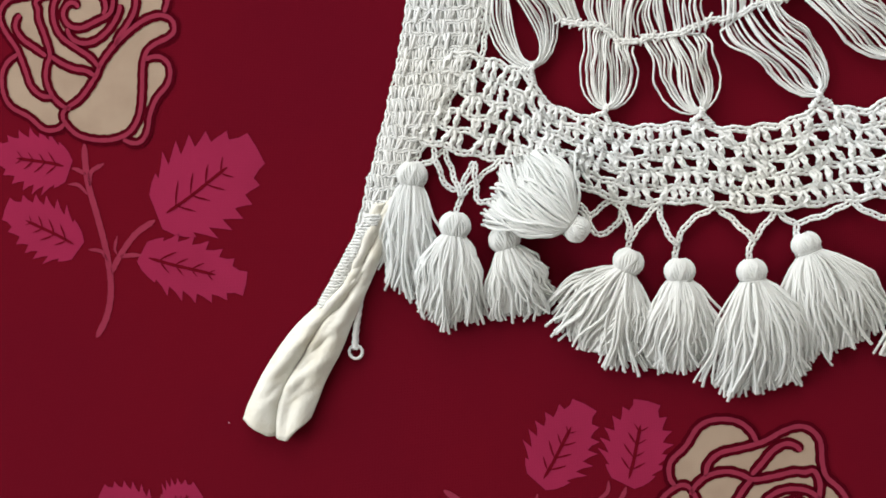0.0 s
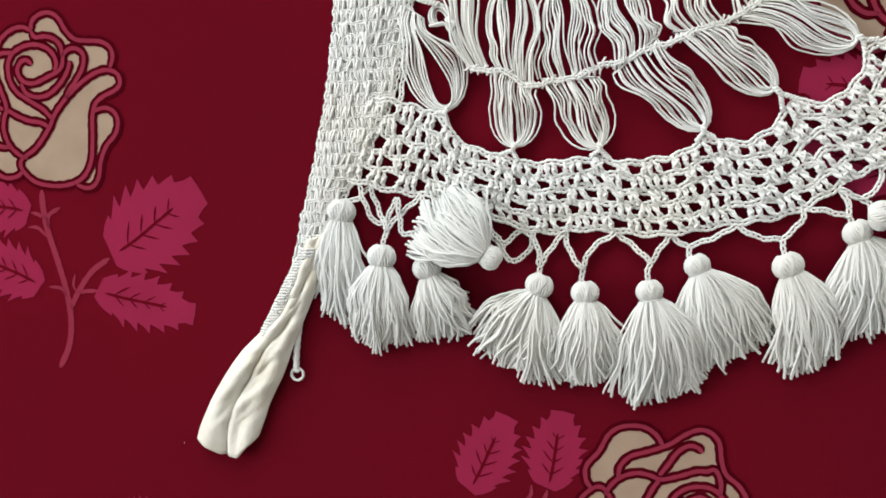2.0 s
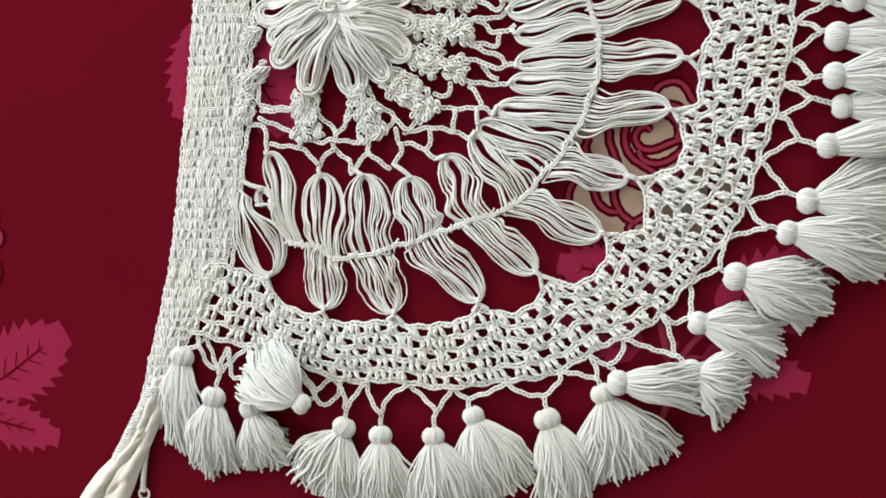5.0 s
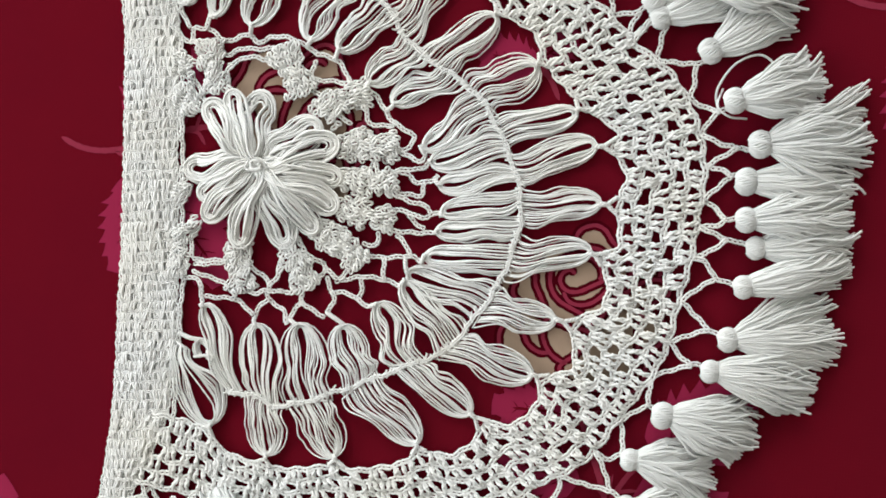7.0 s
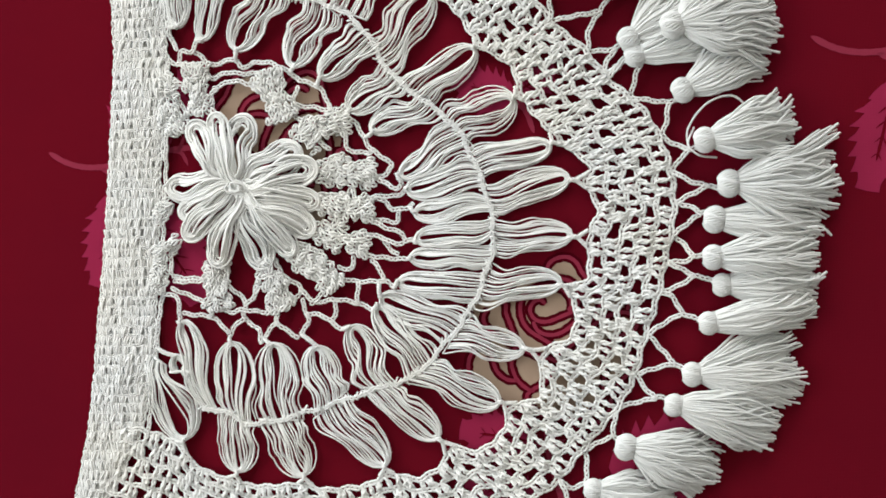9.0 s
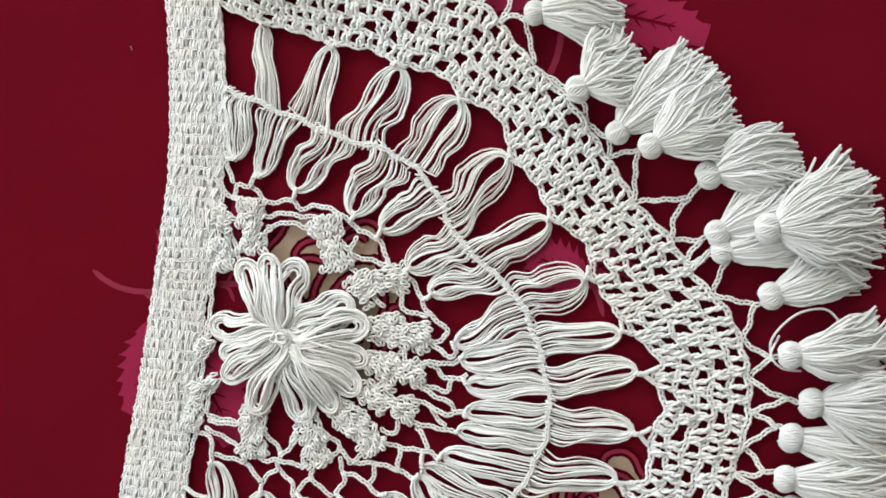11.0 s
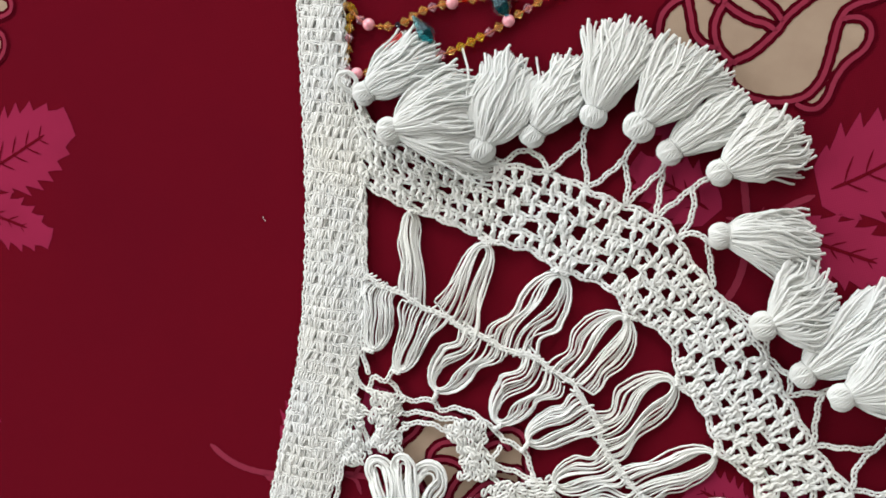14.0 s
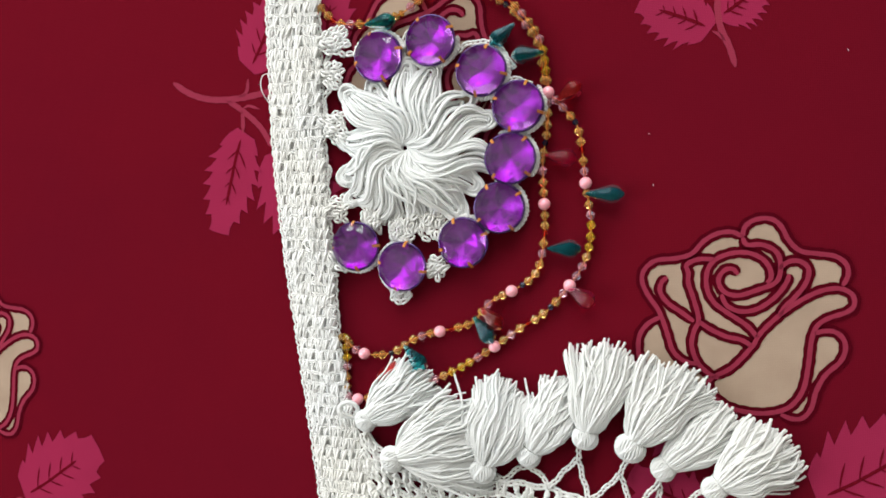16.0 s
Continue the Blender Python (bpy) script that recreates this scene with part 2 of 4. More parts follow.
def flat_strokes(name, lines, width, level, mat, parent=None, taper=0.25):
    """Ink lines lying flat on the cloth: a ribbon along each curve. Millimetres."""
    verts, faces = [], []
    for line in lines:
        q = smooth_line(line, 1.2)
        e = across(q)
        w = np.full(len(q), width / 2)
        w *= 1 + 0.06 * np.sin(np.arange(len(q)) * 1.7)
        if taper:
            k = np.minimum(np.arange(len(q)), np.arange(len(q))[::-1])
            w *= np.clip(taper + k * 0.35, 0, 1)
        n = len(verts)
        for (x, y), (ex, ey), h in zip(q[:, :2], e, w):
            verts += [((x - ex * h) * MM, (y - ey * h) * MM, level), ((x + ex * h) * MM, (y + ey * h) * MM, level)]
        for k in range(len(q) - 1):
            faces.append((n + 2 * k, n + 2 * k + 1, n + 2 * k + 3, n + 2 * k + 2))
    return part(name, verts, faces, mat, parent, smooth=False)


def filled(name, outline, level, mat, parent=None):
    bm = bmesh.new()
    vs = [bm.verts.new((x * MM, y * MM, level)) for x, y in outline]
    face = bm.faces.new(vs)
    face.normal_update()
    if face.normal.z < 0:
        face.normal_flip()
        face.normal_update()
    bmesh.ops.triangulate(bm, faces=[face], ngon_method="EAR_CLIP")
    me = bpy.data.meshes.new(name)
    bm.to_mesh(me)
    bm.free()
    me.materials.append(mat)
    ob = new(name, me)
    ob.parent = parent
    return ob


motif, stems, sprig, ROSE_LINES = [], [], [], []


def stem_stroke(line, width):
    stems.append((line, width))


def leaf_shape(bx, by, tx, ty, half, keep_in=None, teeth=6):
    """A serrated printed leaf from base to tip, with its cut-out veins."""
    d = np.array((tx - bx, ty - by))
    length = np.linalg.norm(d)
    d = d / length
    e = np.array((d[1], -d[0]))
    base = np.array((bx, by))

    def rim(s):
        return half * max(0.0, math.sin(math.pi * min(1, s * 0.97 + 0.02) ** 0.86)) ** 0.6

    right, left = [], []
    for sign, keep in ((1, right), (-1, left)):
        for s in (0.0, 0.06, 0.13, 0.2):
            keep.append(base + d * s * length + e * sign * rim(s) * 0.95)
        step = 0.78 / teeth
        for k in range(teeth):
            s0 = 0.2 + step * k
            s1 = s0 + step * (1.12 + 0.08 * max(-1.0, min(1.0, rng.normal())))
            keep.append(base + d * (s0 * length) + e * sign * rim(s0) * 0.80)
            keep.append(base + d * ((s0 + step * 0.55) * length) + e * sign * rim(s0 + step * 0.55) * 0.93)
            keep.append(base + d * (min(s1, 1.0) * length) + e * sign * (rim(min(s1, 0.97)) * 1.0 + 1.9))
    outline = right + [base + d * length] + left[::-1][:-1]
    leaf = filled("leaf_print", outline, LEVEL, pink_ink)
    ribs = [([tuple(base + d * length * s + e * 0.03 * half * math.sin(s * 6)) for s in (0.1, 0.3, 0.55, 0.72)], 1.3)]
    for k in range(4):
        s = 0.2 + 0.15 * k
        for sign in (1, -1):
            reach = (0.5 - 0.08 * k) * (0.6 + 0.4 * rng.random())
            ribs.append(([tuple(base + d * length * (s + f * 0.16 * reach * 2) + e * sign * half * reach * g) for f, g in ((0, 0), (0.4, 0.45), (1, 1))], 0.75))
    for line, w in ribs:
        flat_strokes("leaf_vein", [line], w, 2 * LEVEL, red_cloth, leaf)
    (motif if keep_in is None else keep_in).append(leaf)


ROSE_EDGE = [(1.6, 147.3), (2.5, 151.1), (6, 153.7), (10.9, 154.2), (14.8, 151.7), (17.9, 146.1), (21.9, 142.4), (27.6, 141.5), (33.3, 140.8), (37.2, 138.2), (38.2, 134.1), (36.9, 129.5), (39.8, 126.9), (40.5, 122.8), (37.8, 120.2), (32.2, 117.9), (29.5, 113), (34.2, 113), (37.3, 110.6), (38.2, 106.5), (36.5, 101.8), (31.9, 96.9), (28.9, 90.8), (27.5, 84.4), (24.7, 80.3), (20.9, 79.6), (16.9, 81), (12, 81.1), (4, 81.2), (-3.1, 83.3), (-8, 88), (-11.4, 85.6), (-17.6, 85.6), (-24, 90.7), (-31.4, 94.7), (-34.7, 100.1), (-34.9, 107.9), (-31.8, 113.1), (-27.2, 115.9), (-28.8, 120.2), (-32.1, 124.5), (-34.3, 129.9), (-33.3, 134.3), (-29.2, 137.7), (-21.9, 138.7), (-16.2, 140.6), (-11.8, 145.6), (-6.8, 148.5), (-1.8, 149)]
ROSE_LINES.append([(-6.9, 94), (-0.5, 98), (6.3, 106.2), (9.1, 111.4), (15.8, 118.7), (23.4, 124.7), (30, 128.1), (35.6, 128.9), (39.8, 126.9), (40.5, 122.8), (37.8, 120.2), (32.2, 117.9), (28.5, 115), (26.7, 109.7), (26, 101.2), (24.9, 92.7), (22.6, 87.2), (18.8, 83.3), (12, 81.1), (4, 81.2), (-3.1, 83.3), (-8, 88), (-8.9, 91.7), (-6.9, 94)])
ROSE_LINES.append([(27.6, 111.9), (30.4, 113), (34.2, 113), (37.3, 110.6), (38.2, 106.5), (36.5, 101.8), (31.9, 96.9), (28.9, 90.8), (27.5, 84.4), (24.7, 80.3), (20.9, 79.6), (16.9, 81)])
ROSE_LINES.append([(1.6, 146.9), (2.5, 151.1), (6, 153.7), (10.9, 154.2), (14.8, 151.7), (17.9, 146.1), (21.9, 142.4), (27.6, 141.5), (33.3, 140.8), (37.2, 138.2), (38.2, 134.1), (36.5, 129.9)])
ROSE_LINES.append([(1.6, 147.3), (-1.8, 149), (-6.8, 148.5), (-11.8, 145.6), (-16.2, 140.6), (-21.9, 138.7), (-29.2, 137.7), (-33.3, 134.3), (-34.3, 129.9), (-32.1, 124.5), (-27.7, 118.1), (-24.4, 109.4), (-22.2, 103), (-17.9, 99.2), (-12.7, 98.4)])
ROSE_LINES.append([(-27.2, 115.9), (-31.8, 113.1), (-34.9, 107.9), (-34.7, 100.1), (-31.4, 94.7), (-24, 90.7), (-17.6, 85.6), (-11.4, 85.6), (-8, 88)])
ROSE_LINES.append([(-24.9, 131.3), (-26.9, 129.5), (-27.5, 125.8), (-24.6, 121.5), (-19.4, 118), (-14.8, 114.7)])
ROSE_LINES.append([(-7.6, 138.6), (-13.7, 138.5), (-18.1, 136.2), (-17.2, 133.2), (-17.2, 129.3), (-15, 122.9), (-13.1, 115.4), (-14.7, 111), (-15.4, 105.5), (-13.2, 99.1), (-8.9, 94.9), (-5.4, 93.4)])
ROSE_LINES.append([(-13.1, 114.8), (-8.6, 111.9), (-2.8, 109.4), (2.2, 108.5), (6.3, 106.2)])
ROSE_LINES.append([(8.2, 109.5), (4.1, 114), (-2, 118), (-7.6, 122.1), (-10.4, 127.4), (-10.5, 133.8), (-8, 138.2), (-2.6, 140.9), (3.3, 141.4), (8.3, 139.6), (11.4, 136.1), (12.1, 132.3), (10.6, 130.2)])
ROSE_LINES.append([(0.6, 133.1), (-1.5, 135.2), (-4.5, 134.4), (-6.4, 130.7), (-4.3, 126.5), (0.8, 125.2), (7.7, 127.6), (13.5, 130.3), (15.3, 134.5), (14.8, 139.8), (12.5, 142.9), (8.2, 144.5), (3.3, 144.4), (1.6, 147.3)])
ROSE_LINES.append([(-5.2, 125.4), (-3.1, 121.2), (2, 119.2), (7.9, 120.5), (13.7, 125), (17.4, 130.4), (18.3, 133.8)])
ROSE_LINES.append([(14.7, 135.6), (18.1, 138.4), (22, 138.5), (24.9, 135.8), (24.1, 130.6), (20.5, 125.2), (16.7, 120.9), (15.4, 117.7)])
stem_stroke([(-0.3, 79.6), (-0.3, 71.7), (0.7, 62.5), (3.6, 51), (6.8, 37.2), (8.2, 25.6), (7.7, 16.2), (5.2, 7.9), (0.7, 0.2)], 2.7)
stem_stroke([(8.7, 26.8), (12.6, 33.8), (20, 43), (28.9, 48.8)], 2.4)
stem_stroke([(12.6, 33.8), (17.1, 34.5), (22.5, 34.6)], 1.8)
stem_stroke([(7.5, 32.1), (4.7, 36), (-0.8, 36.7)], 1.5)
stem_stroke([(0.2, 67.1), (-3.4, 69), (-6.4, 69.9)], 1.8)
stem_stroke([(1.2, 62.5), (2, 68.2), (7.9, 71.6)], 1.8)
stem_stroke([(0, 59.1), (-3.8, 63), (-8.3, 63.3)], 1.5)
stem_stroke([(11.9, 34.5), (10.8, 37.2), (12.1, 42.3)], 1.2)
leaf_shape(29.4, 49.2, 72.8, 77.1, 19.1)
leaf_shape(20.9, 34.9, 66.5, 23.4, 12.0)
leaf_shape(-6.4, 69.9, -40.2, 76.2, 12.0)
leaf_shape(-4.0, 37.0, -37.5, 53.5, 12.2)
leaf_shape(-8.8, 14.1, -35.3, 25.9, 10.4, sprig)
leaf_shape(-6.7, 18.9, 9.1, 29.5, 9.5, sprig)
sprig.append(flat_strokes("stem_print", [[(-0.3, 0.1), (-2.7, 7.6), (-5.8, 14.4), (-7.1, 20.6), (-7.3, 26.8)]], 2.3, 1.2 * LEVEL, line_ink))
sprig.append(flat_strokes("stem_print", [[(-4.1, 9.7), (-6.5, 12.3), (-8.8, 13.5)]], 1.5, 1.2 * LEVEL, line_ink))

rose = filled("rose_print", smooth_line(ROSE_EDGE, 1.0, closed=True)[:-1], LEVEL, gold_ink)
flat_strokes("petal_gap", ROSE_LINES, 4.5, 2 * LEVEL, dark_ink, rose, 0.5)
for line in ROSE_LINES:
    flat_strokes("petal_outline", [line], 1.75, 3 * LEVEL, line_ink, rose, 0.6)
motif.append(rose)
for line, width in stems:
    motif.append(flat_strokes("stem_print", [line], width, 1.2 * LEVEL, line_ink))

UX, UY, VX, VY = 0.353, 0.0335, -0.036, 0.3025


def stamp(pieces, x, y, turn, first):
    for ob in pieces:
        if first:
            ob.matrix_basis = pose(x, y, 0, 0, 0, turn)
        else:
            ob = copy_thing(ob, pose(x, y, 0, 0, 0, turn))
        ob.parent = bedspread


first = True
for i in range(-2, 3):
    for j in range(-3, 4):
        ox, oy = i * UX + j * VX, i * UY + j * VY
        for x, y, turn, pieces in ((-0.1905, -0.067, 0, motif), (-0.075 + 0.0062 * min(j, 0), 0.179, -91.5, motif), (0.1245, 0.479, 0, sprig)):
            if abs(x + ox) < 0.78 and -0.75 < y + oy < 1.05:
                if pieces is sprig:
                    for ob in sprig:
                        copy_thing(ob, pose(x + ox, y + oy, 0, 0, 0, turn)).parent = bedspread
                else:
                    stamp(pieces, x + ox, y + oy, turn, first)
                    first = False
for ob in sprig:
    for o in [*ob.children_recursive, ob]:
        bpy.data.objects.remove(o)

# lint on the cloth
for x, y in [(-132.9, -100.4), (-19.7, 3.5), (94, 455.1), (95.7, 435.8), (161.9, 483.5), (-59.1, 281.6), (-58.1, 280.7)]:
    speck = Yarn()
    g = rng.random() * 6
    speck.add([(x, y, 0.4), (x + 0.3 * math.cos(g), y + 0.3 * math.sin(g), 0.5), (x + 0.6 * math.cos(g + 0.6), y + 0.6 * math.sin(g + 0.6), 0.4)], 0.12)
    tagged(speck.make("lint_speck", white_yarn), "tiny white lint speck lying on the bedspread", "lint", "lint on the bedspread")

# ---- the crocheted garment ----
BAND_LEFT = [(-79.8, -30), (-73.1, -5), (-66.1, 20), (-59.9, 45), (-55.7, 70), (-52.5, 95), (-48.6, 120), (-45.4, 145), (-42.4, 170), (-39.8, 195), (-37, 220), (-36.8, 245), (-38, 270), (-40.2, 295), (-43.8, 320), (-47.5, 345), (-51.2, 370), (-55.3, 395), (-58.5, 420), (-61.3, 445), (-62.8, 470), (-63.7, 495), (-64.5, 520)]
BAND_RIGHT = [(-72.4, -30), (-60.4, -5), (-44.2, 20), (-31.2, 45), (-25.3, 70), (-22.6, 95), (-20.5, 120), (-18, 145), (-16.2, 170), (-13.3, 195), (-10.8, 220), (-10, 245), (-11.9, 270), (-14.3, 295), (-20.1, 320), (-27.1, 345), (-31.3, 370), (-33, 395), (-35.2, 420), (-36.9, 445), (-38.2, 470), (-39.3, 495), (-40.4, 520)]
ARCH_INNER = [(-40.1, 44.4), (-32.8, 43.7), (-27.2, 42), (-13.3, 35.5), (-6.0, 25.5), (9.2, 19.7), (23.5, 15.6), (46.6, 17.3), (58.0, 14.8), (75.4, 16.5), (88.2, 22.7), (102.3, 20.4), (113.7, 27.2), (118.2, 35.4), (130.7, 34.0), (142.2, 42.0), (146.2, 54.2), (159.0, 58.2), (159.9, 71.4), (162.8, 79.8), (172.9, 84.6), (175.9, 95.7), (174.1, 107.0), (182.3, 111.5), (182.1, 130.0), (187.0, 141.9), (182.1, 153.2), (183.7, 161.2), (171.0, 171.9), (154.3, 193.6), (150.5, 206.3), (137.4, 216.4), (127.5, 230.8), (118.3, 240.5), (111.9, 256.5), (95.9, 264.4), (85.1, 273.9), (65.6, 277.2), (54.9, 283.0), (38.6, 285.3), (8.2, 293.1), (-12.2, 299.4), (-17.4, 302.1)]
ARCH_OUTER = [(-58.4, 12.9), (-48.8, 10), (-34, 6.3), (-15.3, 3), (3.2, -4.3), (24.1, -11.4), (44.8, -11.7), (70.1, -13.9), (94.9, -11.6), (119.0, -7.1), (142.5, 5.3), (165.3, 18.5), (184.9, 41.8), (200.4, 63.4), (207.5, 86.6), (216.8, 118.0), (220.2, 142.0), (218.2, 163.8), (210.5, 181.0), (195.9, 196.1), (183.9, 212.0), (170.9, 223.1), (161.2, 237.1), (145.3, 258.9), (127.9, 276.0), (114.3, 290.3), (103.3, 301.7), (86.9, 306.7), (64.4, 313.5), (41.3, 316.2), (17.5, 315.3), (-8.5, 322.5), (-19.5, 332.0), (-22.7, 338.4)]
SPINE = [(-1.0, 54.0), (12.0, 51.0), (25.1, 45.6), (51.5, 51.6), (77.1, 59.7), (102.1, 68), (106.4, 71.3), (124.2, 90.9), (135.4, 110.5), (140.8, 130.2), (137.9, 151.5), (126.5, 178.7), (109.8, 194.4), (95.9, 207.1), (84.2, 227.4), (66.9, 239.5), (44.7, 244.9), (24.3, 252.1), (3.6, 259.3), (-10.7, 264)]
top = tagged(new("crochet_top"), "white crocheted top with tassels, beads and violet stones, laid flat", "garment")


def line_at(curve, ys):
    c = np.array(curve)
    return np.interp(ys, c[:, 1], c[:, 0])


# edging: rows of close stitches over a thin dense ground
edging = Yarn()


def swell(u, y):
    """Height of the edging across its width: gently domed, doubled over along the upper part."""
    fold = np.clip((y - 320) / 60, 0, 1)
    return 0.8 * np.sin(math.pi * u) + fold * (1.7 / (1 + np.exp(-(u - 0.52 - 0.04 * math.sin(y * 0.03)) * 40)) - 0.6 * np.exp(-((u - 0.48) / 0.05) ** 2)) + 0.5 * math.sin(y * 0.11) * np.sin(math.pi * u)


low, high, pitch = -26.0, 520.0, 4.7
ys = np.arange(low, high, 2.0)
xl, xr = line_at(BAND_LEFT, ys), line_at(BAND_RIGHT, ys)
nx = 9
grid = []
for y, a, b in zip(ys, xl, xr):
    for k in range(nx):
        u = k / (nx - 1)
        grid.append((a + 1.2 + (b - a - 2.4) * u, y, 1.5 + float(swell(u, y))))
grid = np.array(grid)
faces = [(r * nx + k, r * nx + k + 1, (r + 1) * nx + k + 1, (r + 1) * nx + k) for r in range(len(ys) - 1) for k in range(nx - 1)]
edging.solid(grid, faces)
ground = edging.make("edging_ground", white_yarn, top)

rows = Yarn()
for r, y in enumerate(np.arange(low + 1, high - 2, pitch)):
    a, b = line_at(BAND_LEFT, [y])[0], line_at(BAND_RIGHT, [y])[0]
    n = max(4, int((b - a) / 2.3))
    xs = np.linspace(a + 0.6, b - 0.6, n * 3)
    wob = 0.25 * np.sin(xs * 1.3 + r) + 0.45 * np.sin(xs * 0.21 + r * 0.4) + 0.25 * rng.normal(size=len(xs))
    ridge = np.stack([xs, y + wob, 2.0 + swell(np.linspace(0, 1, len(xs)), y)], axis=1)
    rows.braid(ridge + np.array((0, 0.3, 0.4)), 2.2, 0.5, 0.42)
    for k in range(n):
        x = a + 1.0 + (b - a - 2.0) * (k + 0.5 + 0.2 * rng.normal()) / n
        lean = (0.42 if r % 2 else 0.05) + 0.32 * rng.normal()
        h = 2.3 + float(swell((k + 0.5) / n, y))
        for off in (-0.6, 0.55):
            h += 0.25 * rng.normal()
            post = [(x + off * 0.2 - lean, y - 0.3 + 0.3 * rng.normal(), h - 0.5), (x + off * 0.6 - lean * 0.5, y + pitch * 0.3, h + 0.3), (x + off * 1.1 + lean * 0.3, y + pitch * 0.7, h + 0.55), (x + off * 1.3 + lean, y + pitch + 0.2 + 0.3 * rng.normal(), h + 0.1)]
            rows.add(post, 0.54 + 0.12 * rng.random())
for side, shift in ((BAND_LEFT, 0.7), (BAND_RIGHT, -0.7)):
    yy = np.arange(low, high, 0.8)
    rows.braid(np.column_stack([line_at(side, yy) + shift + 0.35 * np.sin(yy * 1.34) + 0.2 * np.sin(yy * 0.37), yy, np.full(len(yy), 2.2)]), 2.3, 0.75, 0.5)
rows.make("edging", white_yarn, top, "dense white crochet edging")

# arch of open filet mesh, five rows of clusters and holes
ROWS_ACROSS = 5
HUB = (25.0, 155.0)


def by_angle(points, turns):
    """The curve as seen from the hub of the arch, one point for each angle."""
    q = smooth_line(points, 1.0)
    a = np.maximum.accumulate(np.unwrap(np.arctan2(q[:, 1] - HUB[1], q[:, 0] - HUB[0])) + np.arange(len(q)) * 1e-6)
    u = (a - a[0]) / (a[-1] - a[0])
    return np.stack([np.interp(turns, u, q[:, k]) for k in range(2)], axis=1)


turns = np.linspace(0, 1, 1200)
inner, outer = by_angle(ARCH_INNER, turns), by_angle(ARCH_OUTER, turns)
way = np.r_[0, np.cumsum(np.linalg.norm(np.diff((inner + outer) / 2, axis=0), axis=1))]
turns = np.interp(np.linspace(0, way[-1], int(way[-1])), way, turns)
inner, outer = by_angle(ARCH_INNER, turns), by_angle(ARCH_OUTER, turns)


def at_share(line, share):
    s = np.linspace(0, 1, len(line))
    return np.stack([np.interp(share, s, line[:, k]) for k in range(2)], axis=-1)


def arch(share, v):
    a, b = at_share(inner, share), at_share(outer, share)
    return a + (b - a) * np.asarray(v)[..., None]


mesh = Yarn()
CELLS = 60
for r in range(ROWS_ACROSS + 1):
    sh = np.linspace(0, 1, 520)
    v = 0.025 + 0.95 * r / ROWS_ACROSS + 0.018 * np.sin(sh * CELLS * 2 * math.pi + r * math.pi) + 0.012 * np.sin(sh * 90 + r * 2)
    xy = arch(sh, v)
    line = np.column_stack([xy, 2.6 + 0.5 * np.sin(sh * 150 + r)])
    mesh.braid(line, 2.45, 0.82, 0.62)
for r in range(ROWS_ACROSS):
    for c in range(CELLS):
        mid = (c + 0.5 + (0.5 if r % 2 else 0.0) + 0.06 * rng.normal()) / CELLS
        if not 0.004 < mid < 0.996:
            continue
        reach = 0.325 / CELLS
        for k in (-1, 0, 1):
            foot = mid + reach * k * (0.62 + 0.15 * rng.normal())
            head = mid + reach * k * (0.9 + 0.15 * rng.normal()) + 0.08 / CELLS * rng.normal() + 0.05 / CELLS
            vs = 0.025 + 0.95 * np.linspace(r / ROWS_ACROSS, (r + 1) / ROWS_ACROSS, 6)
            sh = np.linspace(foot, head, 6)
            xy = arch(sh, vs) + 0.25 * rng.normal(size=2)
            z = 2.4 + 0.9 * np.sin(np.linspace(0, math.pi, 6)) + 0.4 * rng.random()
            d = xy[-1] - xy[0]
            e = np.array((d[1], -d[0])) / (np.linalg.norm(d) + 1e-6)
            turn = rng.random() * 6
            mesh.ply(np.column_stack([xy, z]), 0.62 + 0.08 * rng.random(), 0.62, 8.5, phase=turn)
            m = xy[2] * 0.4 + xy[3] * 0.6 + d * 0.06 * rng.normal()
            slant = 0.16 + 0.06 * rng.normal()
            mesh.add([(*(m + e * u * 1.0 + d * slant * u), 3.3 + 0.9 * (1 - u * u)) for u in (-1, -0.4, 0.3, 1)], 0.5)
mesh.make("mesh_arch", white_yarn, top, "open white filet crochet arch with square holes")

# spine through the hairpin loops
spine_line = smooth_line(SPINE, 1.0)
spine_line = spine_line + across(spine_line) * (0.6 * np.sin(np.arange(len(spine_line)) * 0.33) + 0.3 * np.sin(np.arange(len(spine_line)) * 0.9))[:, None]
spine = Yarn()
spine.braid(np.column_stack([spine_line, np.full(len(spine_line), 3.9)]), 2.3, 0.6, 0.5)
se = across(spine_line)
for k in range(0, len(spine_line) - 1, 2):
    c, e = spine_line[k] + se[k] * 0.45 * rng.normal(), se[k] * (1 + 0.25 * rng.normal())
    t = np.array((-e[1], e[0]))
    spine.add([(*(c - e * 1.4 + t * 0.9), 3.2), (*(c - e * 0.5), 4.3), (*(c + e * 0.6), 4.3), (*(c + e * 1.4 - t * 0.8), 3.2)], 0.48)
spine.make("lace_spine", white_yarn, top, "raised crochet rib through the loose loops")


